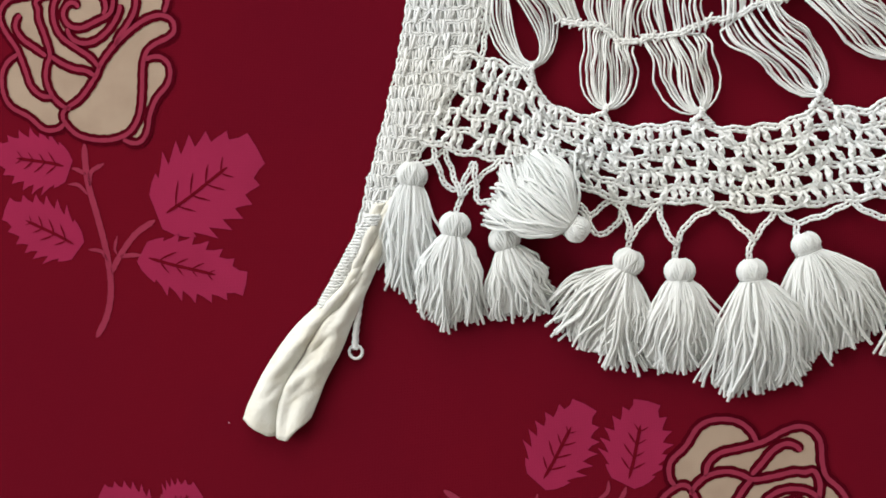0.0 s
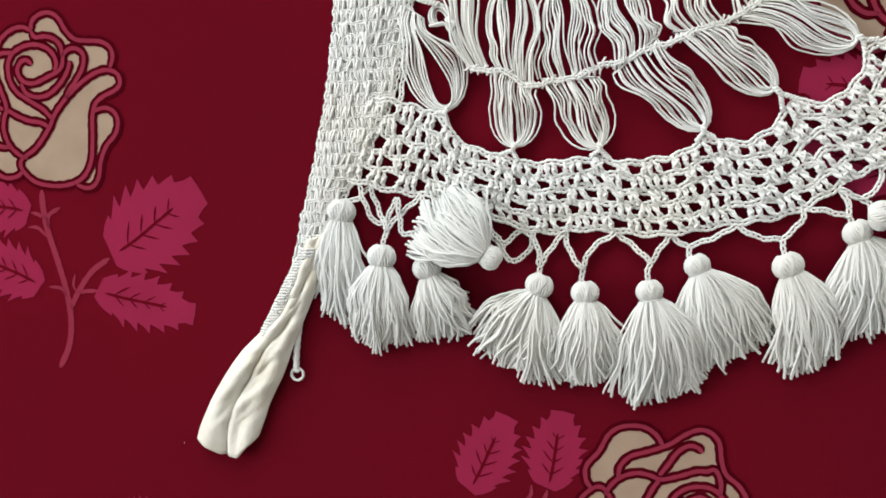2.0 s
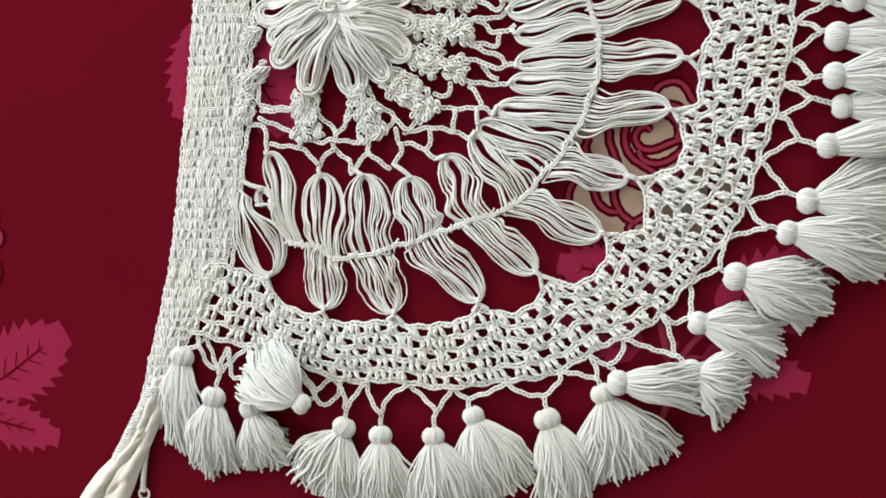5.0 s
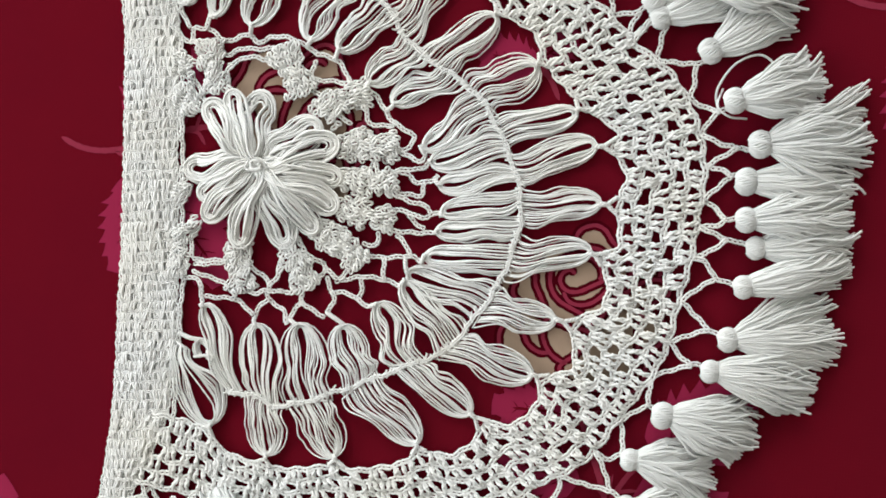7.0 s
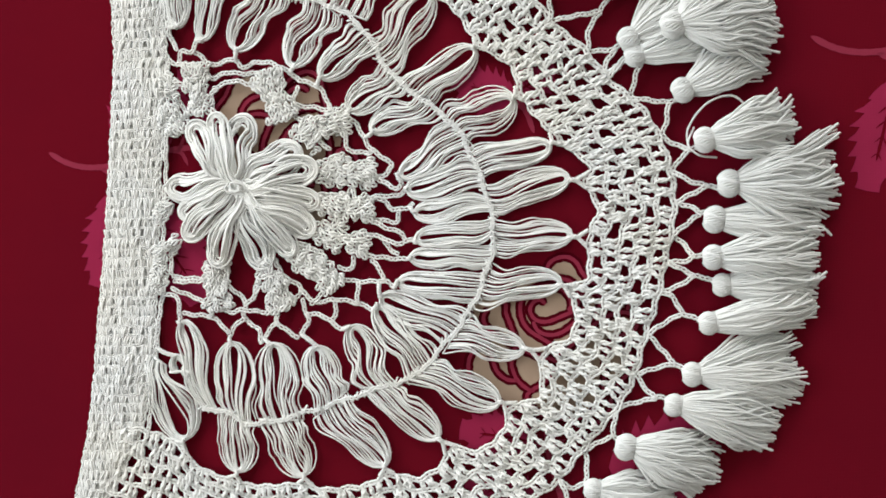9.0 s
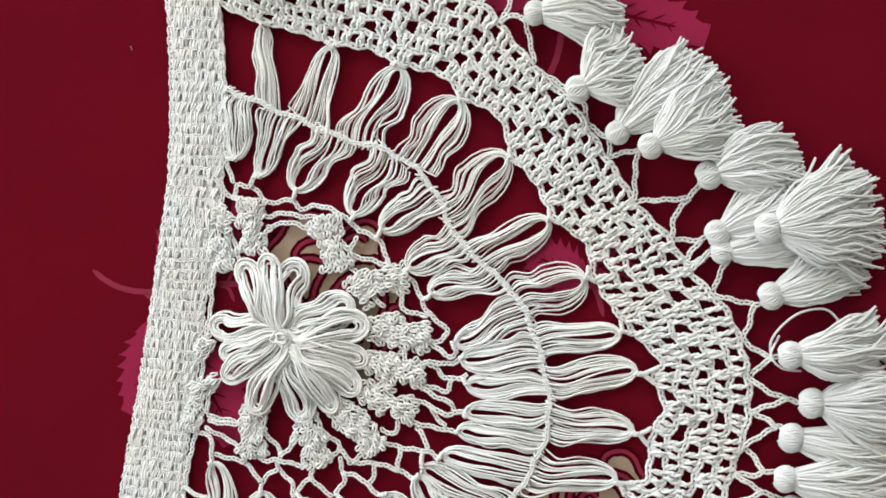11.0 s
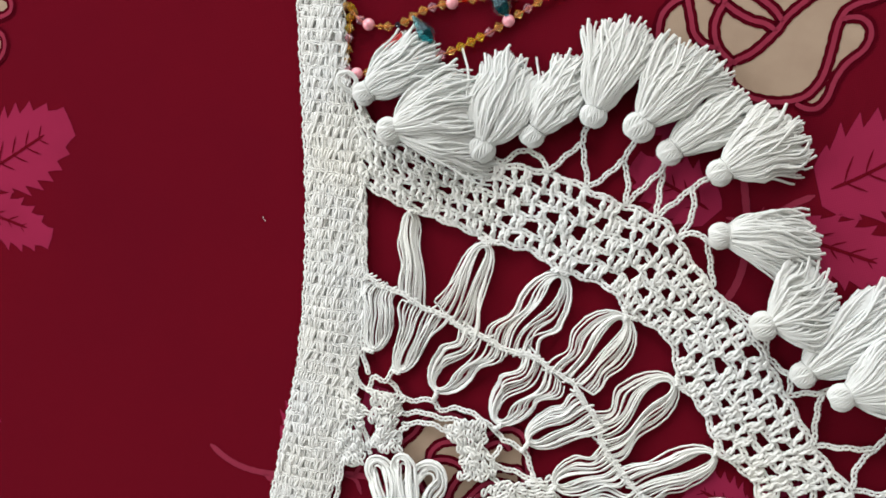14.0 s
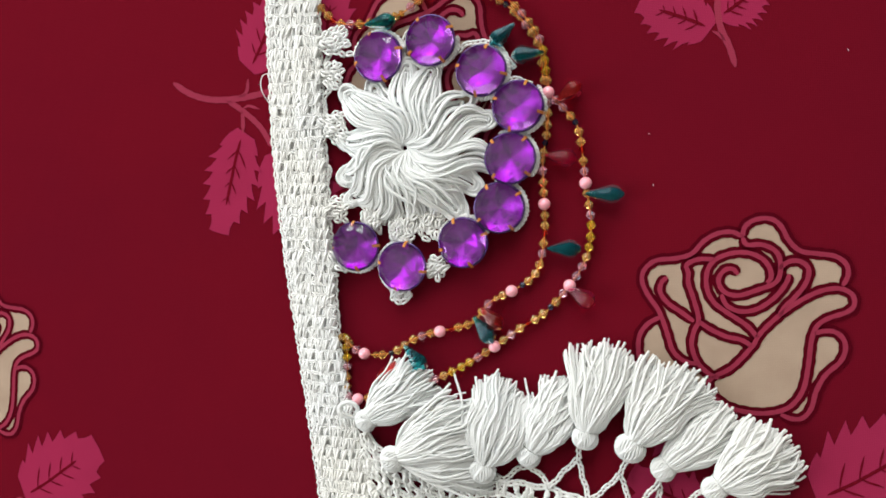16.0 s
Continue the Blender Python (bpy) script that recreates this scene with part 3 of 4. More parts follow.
def bundle(sx, sy, ex, ey, width, hole, strands, root_dir, thick, z0, rise, fall, sway, belly=0.0, slack=0.5, pack=0.5, late=1.0, gather=0.25, draw=1.9, swirl=0.0, neck=0.0, cross=0.0, dome=0.0):
    """One yarn laid in nested loops from a root to a drawn-in rounded end, as in hairpin lace."""
    y = Yarn()
    s, e = np.array((sx, sy)), np.array((ex, ey))
    d = e - s
    length = np.linalg.norm(d)
    d = d / length
    side = np.array((d[1], -d[0]))
    if root_dir is None:
        root_dir = side
    elif np.dot(root_dir, side) < 0:
        root_dir = -root_dir
    bend = swirl * (0.7 + 0.6 * rng.random()) if swirl else sway * (rng.random() - 0.5) * 2
    curl = 0.5 * sway * (rng.random() - 0.5)
    neck = neck * (0.3 + 0.9 * rng.random())
    swap = cross * rng.normal()
    whole = []
    for k in range(strands):
        f = (k + 0.5) / strands
        end = hole / 2 + k * thick * pack * (0.8 + 0.4 * rng.random())
        tip = length - (strands - 1 - k) * thick * gather * (0.6 + 0.8 * rng.random())
        turn = min(end * draw, length * 0.45)
        a = np.linspace(0, 1, 18)
        ease = a ** late
        ease = ease * ease * (3 - 2 * ease)
        ripple = rng.random() * 6
        halves = []
        for sign in (1, -1):
            zlift = z0 + rise * np.sin(a * math.pi) ** 0.8 * (0.5 + 0.5 * rng.random()) + fall * a + (rng.random() - 0.5) * 2.0
            root = width / 2 * (f + 0.12 * rng.normal() / 1.5)
            lat = root * (1 - ease) + end * ease + belly * np.sin(a * math.pi) * f
            lat = lat * (1 - neck * np.exp(-((a - 0.55) / 0.26) ** 2))
            lat = sign * lat + swap * (0.4 + 0.6 * f) * np.sin(a * math.pi * 1.6) * np.sin(a * math.pi) * sign + slack * np.sin(a * 8 + ripple + rng.normal() * 0.5) * np.sin(a * math.pi)
            along = a * (tip - turn)
            p = s + d * along[:, None] + root_dir * (lat * (1 - ease))[:, None] + side * (lat * ease)[:, None]
            p = p + side * (bend * np.sin(a * math.pi * 1.7) + curl * np.sin(a * math.pi * 3))[:, None]
            halves.append(np.column_stack([p, zlift + dome * (1 - f) * np.sin(a * math.pi)]))
        g = np.linspace(0, math.pi, 11)[1:-1]
        b0 = bend * math.sin(math.pi * 1.7)
        cap = s + d * (tip - turn + turn * np.sin(g))[:, None] + side * (end * np.cos(g) + b0)[:, None]
        cap = np.column_stack([cap, np.linspace(halves[0][-1, 2], halves[1][-1, 2], len(g)) + 0.2])
        whole += [halves[0], cap, halves[1][::-1]]
    path = np.vstack(whole)
    y.add(path, thick * 0.5 * (1 + 0.07 * np.clip(rng.normal(size=len(path)), -2, 2)))
    return y


loop_tips = []


rib_loops = []


def yarn_loop(sx, sy, ex, ey, width, hole):
    """Notes one loop: where it leaves the rib, its end, its breadth and the eye at its end."""
    loop_tips.append((ex, ey))
    k = int(np.argmin(np.hypot(spine_line[:, 0] - sx, spine_line[:, 1] - sy)))
    free = math.hypot(spine_line[k][0] - sx, spine_line[k][1] - sy) > 9
    side = float(np.dot(np.array((ex, ey)) - spine_line[k], se[k])) > 0
    rib_loops.append([k, side, free, sx, sy, ex, ey, width, hole])


def make_loops():
    """On each side the loops share the rib out among them, so that their strands leave it evenly."""
    for side in (True, False):
        row = sorted(q for q in rib_loops if q[1] == side and not q[2])
        for n, (k, _, _, sx, sy, ex, ey, width, hole) in enumerate(row):
            lo = (row[n - 1][0] + k) / 2 if n else k - width * 0.5
            hi = (row[n + 1][0] + k) / 2 if n + 1 < len(row) else k + width * 0.5
            lo, hi = max(lo, k - 15, 0), min(hi, k + 15, len(spine_line) - 1)
            mid = int((lo + hi) / 2)
            t = np.array((-se[mid][1], se[mid][0]))
            lay_loop(*spine_line[mid], ex, ey, max(hi - lo, 6.0) * 0.86, width, hole, t)
    for k, side, free, sx, sy, ex, ey, width, hole in rib_loops:
        if free:
            lay_loop(sx, sy, ex, ey, width * 0.3, width, hole, np.array((-se[k][1], se[k][0])))


def lay_loop(sx, sy, ex, ey, spread, width, hole, t):
    bundle(sx, sy, ex, ey, spread, hole, 11, t, 0.74, 3.0, 2.0, -0.4, 2.2, belly=0.9, slack=0.2, pack=min(1.2, max(0.42, (width * 0.5 - hole / 2) / 7.6)), late=0.85, draw=2.0, neck=0.26).make("yarn_loop", white_yarn, top)


def flower_petal(cx, cy, ex, ey, width, hole):
    lift = 3.5 * rng.random()
    count = int(9 + 3 * rng.random())
    bundle(cx + 2.5 * rng.normal(), cy + 2.5 * rng.normal(), ex, ey, width * 0.5, hole * (0.25 + 0.45 * rng.random()), count, None, 1.05, 4.0 + lift, 4.0, -0.5 - 0.5 * lift, 3.0, belly=0.6 + 1.0 * rng.random(), slack=0.4, pack=0.46 + 0.12 * rng.random(), late=1.3, gather=0.4, draw=1.3, cross=0.8, dome=2.2).make("flower_petal", white_yarn, top)


def star_petal(cx, cy, ex, ey, width, hole):
    far = math.hypot(ex - cx, ey - cy)
    cx, cy = cx + (ex - cx) * 1.5 / far, cy + (ey - cy) * 1.5 / far
    bundle(cx, cy, ex + (ex - cx) * 0.09, ey + (ey - cy) * 0.09, width * 0.35, hole, int(9 + 3 * rng.random()), None, 1.2, 4.8, 4.8, -1.5, 6.5, belly=4.6 + 1.4 * rng.random(), slack=0.35, pack=0.3, late=1.9, gather=0.5, draw=1.4, swirl=3.4, dome=1.2).make("flower_petal", tassel_yarn, top)


cord_points = []


def chain(points):
    line = smooth_line(points, 0.5)
    y = Yarn()
    z = 2.6 + 0.6 * np.sin(np.arange(len(line)) * 0.11 + rng.random() * 6)
    line = line + across(line) * (0.3 * np.sin(np.arange(len(line)) * 0.4 + rng.random() * 6))[:, None]
    y.braid(np.column_stack([line, z]), 2.1, 0.7, 0.48)
    cord_points.extend(line[:, :2])
    return y.make("chain_cord", white_yarn, top)


def stray_yarn(points, radius):
    line = smooth_line(points, 0.8)
    y = Yarn()
    a = np.linspace(0, math.pi, len(line))
    y.add(np.column_stack([line, 4.0 + 4.0 * np.sin(a)]), radius)
    return y.make("loose_yarn", tassel_yarn, top)


def cluster(bx, by, tx, ty, foot, head):
    """A clump of close stitches between two points, its rows widening from foot to head (widths)."""
    y = Yarn()
    b, t = np.array((bx, by)), np.array((tx, ty))
    d = t - b
    length = np.linalg.norm(d)
    d = d / length
    e = np.array((d[1], -d[0]))
    step = 1.95
    for r in range(max(2, int(round(length / step))) + 1):
        along = r * step
        half = (foot + (head - foot) * min(1.0, along / length) ** 0.8) * 0.59
        for u in np.arange(-half, half + 0.1, 2.1):
            c = b + d * (along - 1.4 * (u / (half + 0.1)) ** 2 + 0.5 * rng.normal()) + e * (u + 0.5 * rng.normal())
            g = 0.35 * u / (half + 0.1) + 0.45 * rng.normal() + (0.5 if r % 2 else -0.3)
            w = d * math.cos(g) + e * math.sin(g)
            q = np.array((w[1], -w[0]))
            z = 3.0 + 1.2 * (1 - (u / (half + 0.5)) ** 2) + 0.5 * rng.normal()
            for sign in (1, -1):
                y.add([(*(c - w * 1.5 + q * sign * 0.2), z - 0.6), (*(c + q * sign * 0.75), z + 0.5), (*(c + w * 1.1 + q * sign * 0.8), z + 0.4), (*(c + w * 1.9 + q * sign * 0.2), z - 0.4)], 0.5 + 0.08 * rng.random())
    return y.make("knotted_stitch", white_yarn, top)


def ball(rx, ry, rz, n=14, m=9):
    v, f = [], []
    for i in range(m):
        a = math.pi * i / (m - 1)
        for j in range(n):
            b = 2 * math.pi * j / n
            v.append((rx * math.cos(a), ry * math.sin(a) * math.cos(b), rz * math.sin(a) * math.sin(b)))
    for i in range(m - 1):
        for j in range(n):
            f.append((i * n + j, i * n + (j + 1) % n, (i + 1) * n + (j + 1) % n, (i + 1) * n + j))
    return np.array(v), np.array(f)


tassel_heads = []


def tassel(hx, hy, tx, ty, width, bend=0.0, lift=0.0):
    """A yarn tassel: rounded head, bound neck and a loose skirt of cut strands."""
    h, t = np.array((hx, hy)), np.array((tx, ty))
    d = t - h
    length = np.linalg.norm(d)
    d = d / length
    e = np.array((d[1], -d[0]))
    neck = 4.4
    size = 0.84 + 0.26 * rng.random()
    head_half = 5.1
    skirt = Yarn()
    sag = 0.05 * rng.normal()
    mess = 0.14 + 0.26 * rng.random()
    count = int(190 + width * 6)
    locks = [(2 * rng.random() - 1, mess * rng.normal(), 0.028 * rng.normal(), 5 + 5 * rng.random(), rng.random() * 6, 1.0 + 1.6 * rng.random()) for k in range(30)]
    for k in range(count):
        lock = locks[int(rng.random() * len(locks))]
        u = min(1.0, max(-1.0, lock[0] + 0.13 * rng.normal()))
        w = 2 * rng.random() - 1
        u2 = 0.88 * u + lock[1] + 0.07 * rng.normal()
        if rng.random() < 0.04:
            u2 += 0.3 * rng.normal()
        reach = length * (1.0 - 0.16 * abs(u) ** 2 + 1.5 * lock[2] + 0.035 * rng.normal() - (0.25 * rng.random() if rng.random() < 0.12 else 0))
        a = np.linspace(0, 1, 10)
        spread = np.clip(a * 2.3, 0, 1) ** 0.7 * 0.62 + a * 0.38
        lat = u * 4.2 * (1 - a) + (u * (1 - a) + u2 * a) * ((width / 2 - 4.4) * spread + 4.4 * a) + (bend + sag) * width * a * a + (0.022 * width + 0.5) * rng.normal() * a * a + lock[5] * np.sin(a * lock[3] + lock[4] + 0.5 * rng.normal()) * a
        z = 5.0 + lift + w * (3.4 - 1.0 * a) * math.sqrt(max(0.05, 1 - u * u)) + 2.6 * np.sin(a * math.pi) - (3.2 + lift * 0.7) * a * a
        p = h + d * (neck + a * (reach - neck))[:, None] + e * lat[:, None]
        skirt.add(np.column_stack([p, np.maximum(z + 0.5 * rng.normal() * a, 0.7)]), 0.53 * (0.8 + 0.4 * rng.random()), 5, 1.0)
    core = []
    for a in np.linspace(0, 0.93, 9):
        spread = min(1.0, a * 2.3) ** 0.7 * 0.62 + a * 0.38
        half = 4.4 + (width / 2 - 4.9) * spread * 0.86
        for g in np.linspace(0, math.pi, 9):
            c = h + d * (neck + a * (length - neck)) + e * (half * math.cos(g) + (bend + sag) * width * a * a)
            core.append((*c, max(0.5, 4.7 + lift * (1 - 0.7 * a * a) + 2.6 * math.sin(a * math.pi) - 2.6 * a * a) + (2.2 - 1.2 * a) * math.sin(g) - 0.3))
    skirt.solid(core, [(i * 9 + k, i * 9 + k + 1, i * 9 + k + 10, i * 9 + k + 9) for i in range(8) for k in range(8)])
    body = skirt.make("tassel", tassel_yarn, top, "white cotton tassel with loose cut strands")
    head = Yarn()
    v, f = ball(4.5 * size, (head_half + 0.2) * size, 3.7 * size)
    v = v[:, :1] * np.array((*d, 0)) + v[:, 1:2] * np.array((*e, 0)) + v[:, 2:] * np.array((0, 0, 1))
    head.solid(v + np.array((*(h + d * 0.6), 5.0 + lift)), f)
    for k in range(21):
        g = math.pi * (k + 0.5) / 21
        arc = []
        for q in np.linspace(0.12, 0.98, 9) * math.pi:
            x, yy, zz = 4.7 * size * math.cos(q), 5.3 * size * math.sin(q) * math.cos(g + 0.12 * math.sin(q * 3 + k)), 3.85 * size * math.sin(q) * math.sin(g)
            p = h + d * (0.6 - x) + e * yy
            arc.append((*p, 5.0 + lift + zz))
        head.add(arc, 0.52 + 0.1 * rng.random(), 5)
    head.make("tassel_head", tassel_yarn, body)
    bind = Yarn()
    for k in range(3):
        ringp = [(*(h + d * (neck - 1.2 + k * 0.9) + e * 4.3 * math.cos(q)), 4.8 + lift + 3.1 * math.sin(q)) for q in np.linspace(0, 2 * math.pi, 15)]
        bind.add(ringp, 0.42, 5)
    bind.make("neck_binding", tassel_yarn, body)
    tassel_heads.append((hx, hy))


def gem(x, y):
    """A round stone: a clear violet glass crown with a flat table over a faceted foil cup, sewn on with amber thread."""
    r = 9.7
    turn = rng.random() * 6
    lean = 0.07 * rng.normal(size=2)

    def ring(rad, z, n, off):
        out = []
        for k in range(n):
            a = turn + (k + off) * 2 * math.pi / n
            px, py = rad * math.cos(a), rad * math.sin(a)
            out.append(((x + px) * MM, (y + py) * MM, (z + px * lean[0] + py * lean[1]) * MM))
        return out

    n = 12
    v = ring(r * 0.97, 6.0, n, 0) + ring(r * 0.5, 4.2, n, 0.5)
    v.append((x * MM, y * MM, 2.4 * MM))
    # Facets share no corners, so each takes its own painted brightness.
    corners = []
    for k in range(n):
        j = (k + 1) % n
        for face in ((k, j, n + k), (j, n + j, n + k), (n + k, n + j, 2 * n)):
            corners += [v[c] for c in face]
    f = [(c, c + 1, c + 2) for c in range(0, len(corners), 3)]
    stone = part("violet_stone", corners, f, violet_foil, top, "round faceted violet stone", smooth=False)
    v = ring(r * 0.99, 6.15, n, 0) + ring(r, 6.9, n, 0) + ring(r * 0.72, 9.8, n, 0.5)
    f = [tuple(range(n))[::-1], tuple(range(2 * n, 3 * n))]
    for k in range(n):
        j = (k + 1) % n
        f += [(k, j, n + j, n + k), (n + k, n + j, 2 * n + k), (n + j, 2 * n + j, 2 * n + k)]
    part("stone_crown", v, f, violet_glass, stone, "clear violet cut glass", smooth=False)
    rim = Yarn()
    rim.add([(x + (r + 0.1) * math.cos(a), y + (r + 0.1) * math.sin(a), 5.7) for a in np.linspace(0, 2 * math.pi, 33)], 0.55, 6)
    rim.make("stone_rim", violet_rim, stone)
    cup = Yarn()
    ringp = np.array([(x + (r + 0.8) * math.cos(a), y + (r + 0.8) * math.sin(a), 3.0 + 0.7 * math.sin(a * 5)) for a in np.linspace(turn, turn + 2.7, 36)])
    cup.ply(ringp, 0.7, 0.7, 3.0)
    cup.make("crochet_cup", white_yarn, stone)
    for a in (turn, turn + 1.6, turn + 3.1, turn + 4.7):
        c = np.array((x, y)) + (r - 1.5) * np.array((math.cos(a), math.sin(a)))
        o = np.array((x, y)) + (r + 0.7) * np.array((math.cos(a), math.sin(a)))
        th = Yarn()
        for w in (-0.5, 0.1):
            nn = np.array((-math.sin(a), math.cos(a))) * w
            th.add([(*(c + nn), 8.6), (*(c * 0.4 + o * 0.6 + nn), 7.6), (*(o + nn), 5.4)], 0.3, 5)
        th.make("sewing_thread", amber_thread, stone)


def bicone(r, n=6):
    v = [(0, 0, r)] + [(r * s * math.cos(a), r * s * math.sin(a), z) for s, z in ((0.55, 0.62 * r), (1.0, 0.0), (0.55, -0.62 * r)) for a in [k * 2 * math.pi / n for k in range(n)]] + [(0, 0, -r)]
    f = []
    for k in range(n):
        j = (k + 1) % n
        f.append((0, 1 + k, 1 + j))
        for lv in (0, n):
            f.append((1 + lv + k, 1 + lv + n + k, 1 + lv + n + j, 1 + lv + j))
        f.append((1 + 2 * n + k, 3 * n + 1, 1 + 2 * n + j))
    return v, f


def round_bead(r):
    v, f = ball(r, r, r, 14, 9)
    return v, f


bead_mesh = {}


def bead(kind, mat, x, y, z, ang, parent):
    key = (kind, mat.name)
    if key not in bead_mesh:
        v, f = (bicone(2.15) if kind == "bicone" else bicone(1.5) if kind == "small" else round_bead(2.45))
        me = bpy.data.meshes.new("bead")
        me.from_pydata([tuple(c * MM for c in q) for q in v], [], [tuple(int(i) for i in q) for q in f])
        me.polygons.foreach_set("use_smooth", [kind == "round"] * len(me.polygons))
        me.materials.append(mat)
        bead_mesh[key] = me
    ob = new("bead", bead_mesh[key])
    ob.matrix_basis = pose(x * MM, y * MM, z * MM, 0, 90, math.degrees(ang))
    ob.parent = parent
    return ob


def string_of_beads(line, pattern, rounds):
    """A thread with glass beads in short runs; rounds are the shares at which pink pearls sit."""
    q = smooth_line(line, 0.5)
    th = Yarn()
    th.add(np.column_stack([q[::4], np.full(len(q[::4]), 2.3)]), 0.3, 5)
    cord = th.make("bead_string", amber_thread, top, "thread of amber, mauve and pink glass beads")
    s = 0.0
    total = (len(q) - 1) * 0.5
    k = 0
    left = sorted(rounds)
    while s < total - 2:
        i = min(len(q) - 2, int(s / 0.5))
        t = q[i + 1] - q[i]
        ang = math.atan2(t[1], t[0])
        if left and s >= left[0] - 2.6:
            bead("round", pink_bead, *q[i], 2.6, ang, cord)
            left.pop(0)
            s += 4.6
            continue
        kind, mat = pattern[k % len(pattern)]
        bead(kind, mat, *q[i], 2.3, ang + 0.2 * rng.normal(), cord)
        s += 4.15 if kind == "bicone" else 3.0
        k += 1


def drop_bead(x0, y0, x1, y1, mat):
    """A faceted glass drop lying on the cloth."""
    a, b = np.array((x0, y0)), np.array((x1, y1))
    d = b - a
    length = np.linalg.norm(d)
    d = d / length
    e = np.array((d[1], -d[0]))
    n = 8
    v, f = [], []
    prof = ((0.0, 0.5), (0.12, 1.2), (0.45, 2.7), (0.68, 3.7), (0.84, 3.2), (1.0, 0.9))
    for s, r in prof:
        for k in range(n):
            w = k * 2 * math.pi / n
            p = a + d * s * length + e * r * math.cos(w)
            v.append((p[0] * MM, p[1] * MM, (3.8 + r * math.sin(w)) * MM))
    for i in range(len(prof) - 1):
        for k in range(n):
            j = (k + 1) % n
            f.append((i * n + k, i * n + j, (i + 1) * n + j, (i + 1) * n + k))
    f += [tuple(range(n))[::-1], tuple(range((len(prof) - 1) * n, len(prof) * n))]
    part("drop_bead", v, f, mat, top, smooth=False)



# tassels along the hem
tassel(-55.5, -0.4, -60.0, -43.0, 19, bend=0, lift=-2)
tassel(-39.0, -19.0, -43.0, -55.0, 27, bend=0, lift=1)
tassel(-21.0, -24.0, -12.0, -52.0, 21, bend=0.05, lift=0)
tassel(6.0, -21.0, -20.0, -2.0, 33, bend=0.05, lift=5)
tassel(24.2, -32.1, 10.1, -64.1, 32.3, bend=-0.1, lift=0)
tassel(41.6, -34.8, 43, -70, 25.2, bend=0.1, lift=2)
tassel(66, -34.6, 72.7, -77.4, 29.8, bend=0.1, lift=2)
tassel(84, -25.2, 98.4, -61.7, 36.9, bend=0.1, lift=0)
tassel(117.1, -26.1, 130.8, -62.8, 23.4, bend=0.15, lift=0)
tassel(141.4, -14.1, 156.1, -49, 33.6, bend=0.1, lift=0)
tassel(178.4, -3.7, 201.7, -12.1, 28, bend=0.05, lift=0)
tassel(147.3, -8.3, 184.6, -10.4, 20, bend=0.1, lift=5)
tassel(181.3, 17.1, 216.5, 12.9, 22, bend=0.1, lift=0)
tassel(195.8, 37.6, 233.1, 30.1, 25, bend=0.12, lift=4)
tassel(216.6, 55.7, 259.5, 50.7, 24, bend=0.08, lift=3)
tassel(224.9, 68.6, 267.9, 72.2, 26, bend=-0.05, lift=1)
tassel(231.7, 91.1, 274.2, 96.4, 15, bend=0, lift=3)
tassel(238.2, 107.2, 276.4, 108.6, 17, bend=-0.05, lift=0)
tassel(234.1, 119.4, 275.7, 120.6, 19, bend=0.05, lift=3)
tassel(235.5, 135.6, 275.0, 131.5, 17, bend=0, lift=1)
tassel(241.2, 150.6, 284.6, 152.0, 29, bend=0, lift=3)
tassel(231.0, 169.1, 267.1, 173.9, 23, bend=-0.05, lift=6)
tassel(223.3, 190.9, 255.4, 204.6, 20.4, bend=-0.1, lift=1)
tassel(203.7, 207.1, 252, 218.8, 25.6, bend=-0.3, lift=0)
tassel(159.7, 251.5, 187.8, 283.8, 25, bend=0.05, lift=2)
tassel(172.5, 246.7, 202.6, 264.3, 31, bend=-0.05, lift=6)
tassel(201.5, 213.9, 236.6, 233.9, 25, bend=0.05, lift=0)
tassel(195.9, 236.7, 226.5, 250.3, 32, bend=0.1, lift=2)
tassel(218.7, 217.3, 258.7, 227.1, 38, bend=0.0, lift=7)
tassel(142.8, 268.1, 166.0, 282.0, 34, bend=0, lift=4)
tassel(123.2, 299, 157.1, 302, 21.9, bend=0.1, lift=1)
tassel(-19.2, 336.8, 6.8, 355.6, 20, bend=0, lift=1)
tassel(31.1, 320.1, 41.1, 354.8, 29, bend=0.05, lift=2)
tassel(-6.0, 323.4, 28.8, 337.6, 33, bend=0.1, lift=6)
tassel(49.5, 327.5, 65.3, 356.5, 19, bend=0, lift=1)
tassel(71.8, 337.1, 80.5, 371.2, 21, bend=0.05, lift=3)
tassel(88.7, 334.7, 107.3, 365.2, 23, bend=0.1, lift=3)
tassel(100.9, 326.9, 124.0, 350.0, 18, bend=0.05, lift=1)
tassel(119.3, 321.5, 143.5, 341.5, 24, bend=0.1, lift=3)

# loose loops on both sides of the rib
yarn_loop(-5.0, 54.0, -10.0, 95.0, 13, 3)
yarn_loop(-21.7, 76.0, -11.0, 37.3, 25, 8)
yarn_loop(-8.0, 68.0, -13.0, 79.0, 9, 4)
yarn_loop(14.5, 48.8, 15.2, 85, 22.4, 4.0)
yarn_loop(14.5, 48.8, 15.3, 22.1, 18.5, 2.2)
yarn_loop(37, 47.4, 34.9, 84, 22.4, 4.0)
yarn_loop(37, 47.4, 48.5, 20.7, 19.8, 2.2)
yarn_loop(64.4, 54.8, 56.9, 82.7, 18.5, 3.5)
yarn_loop(64.4, 54.8, 87.1, 25.4, 18.5, 2.2)
yarn_loop(87.2, 62, 72.3, 91.1, 18.5, 3.5)
yarn_loop(87.2, 62, 113.2, 39.2, 18.5, 2.2)
yarn_loop(107.1, 70.4, 86.1, 101, 18.5, 3.5)
yarn_loop(107.1, 70.4, 142.1, 56.3, 18.5, 2.2)
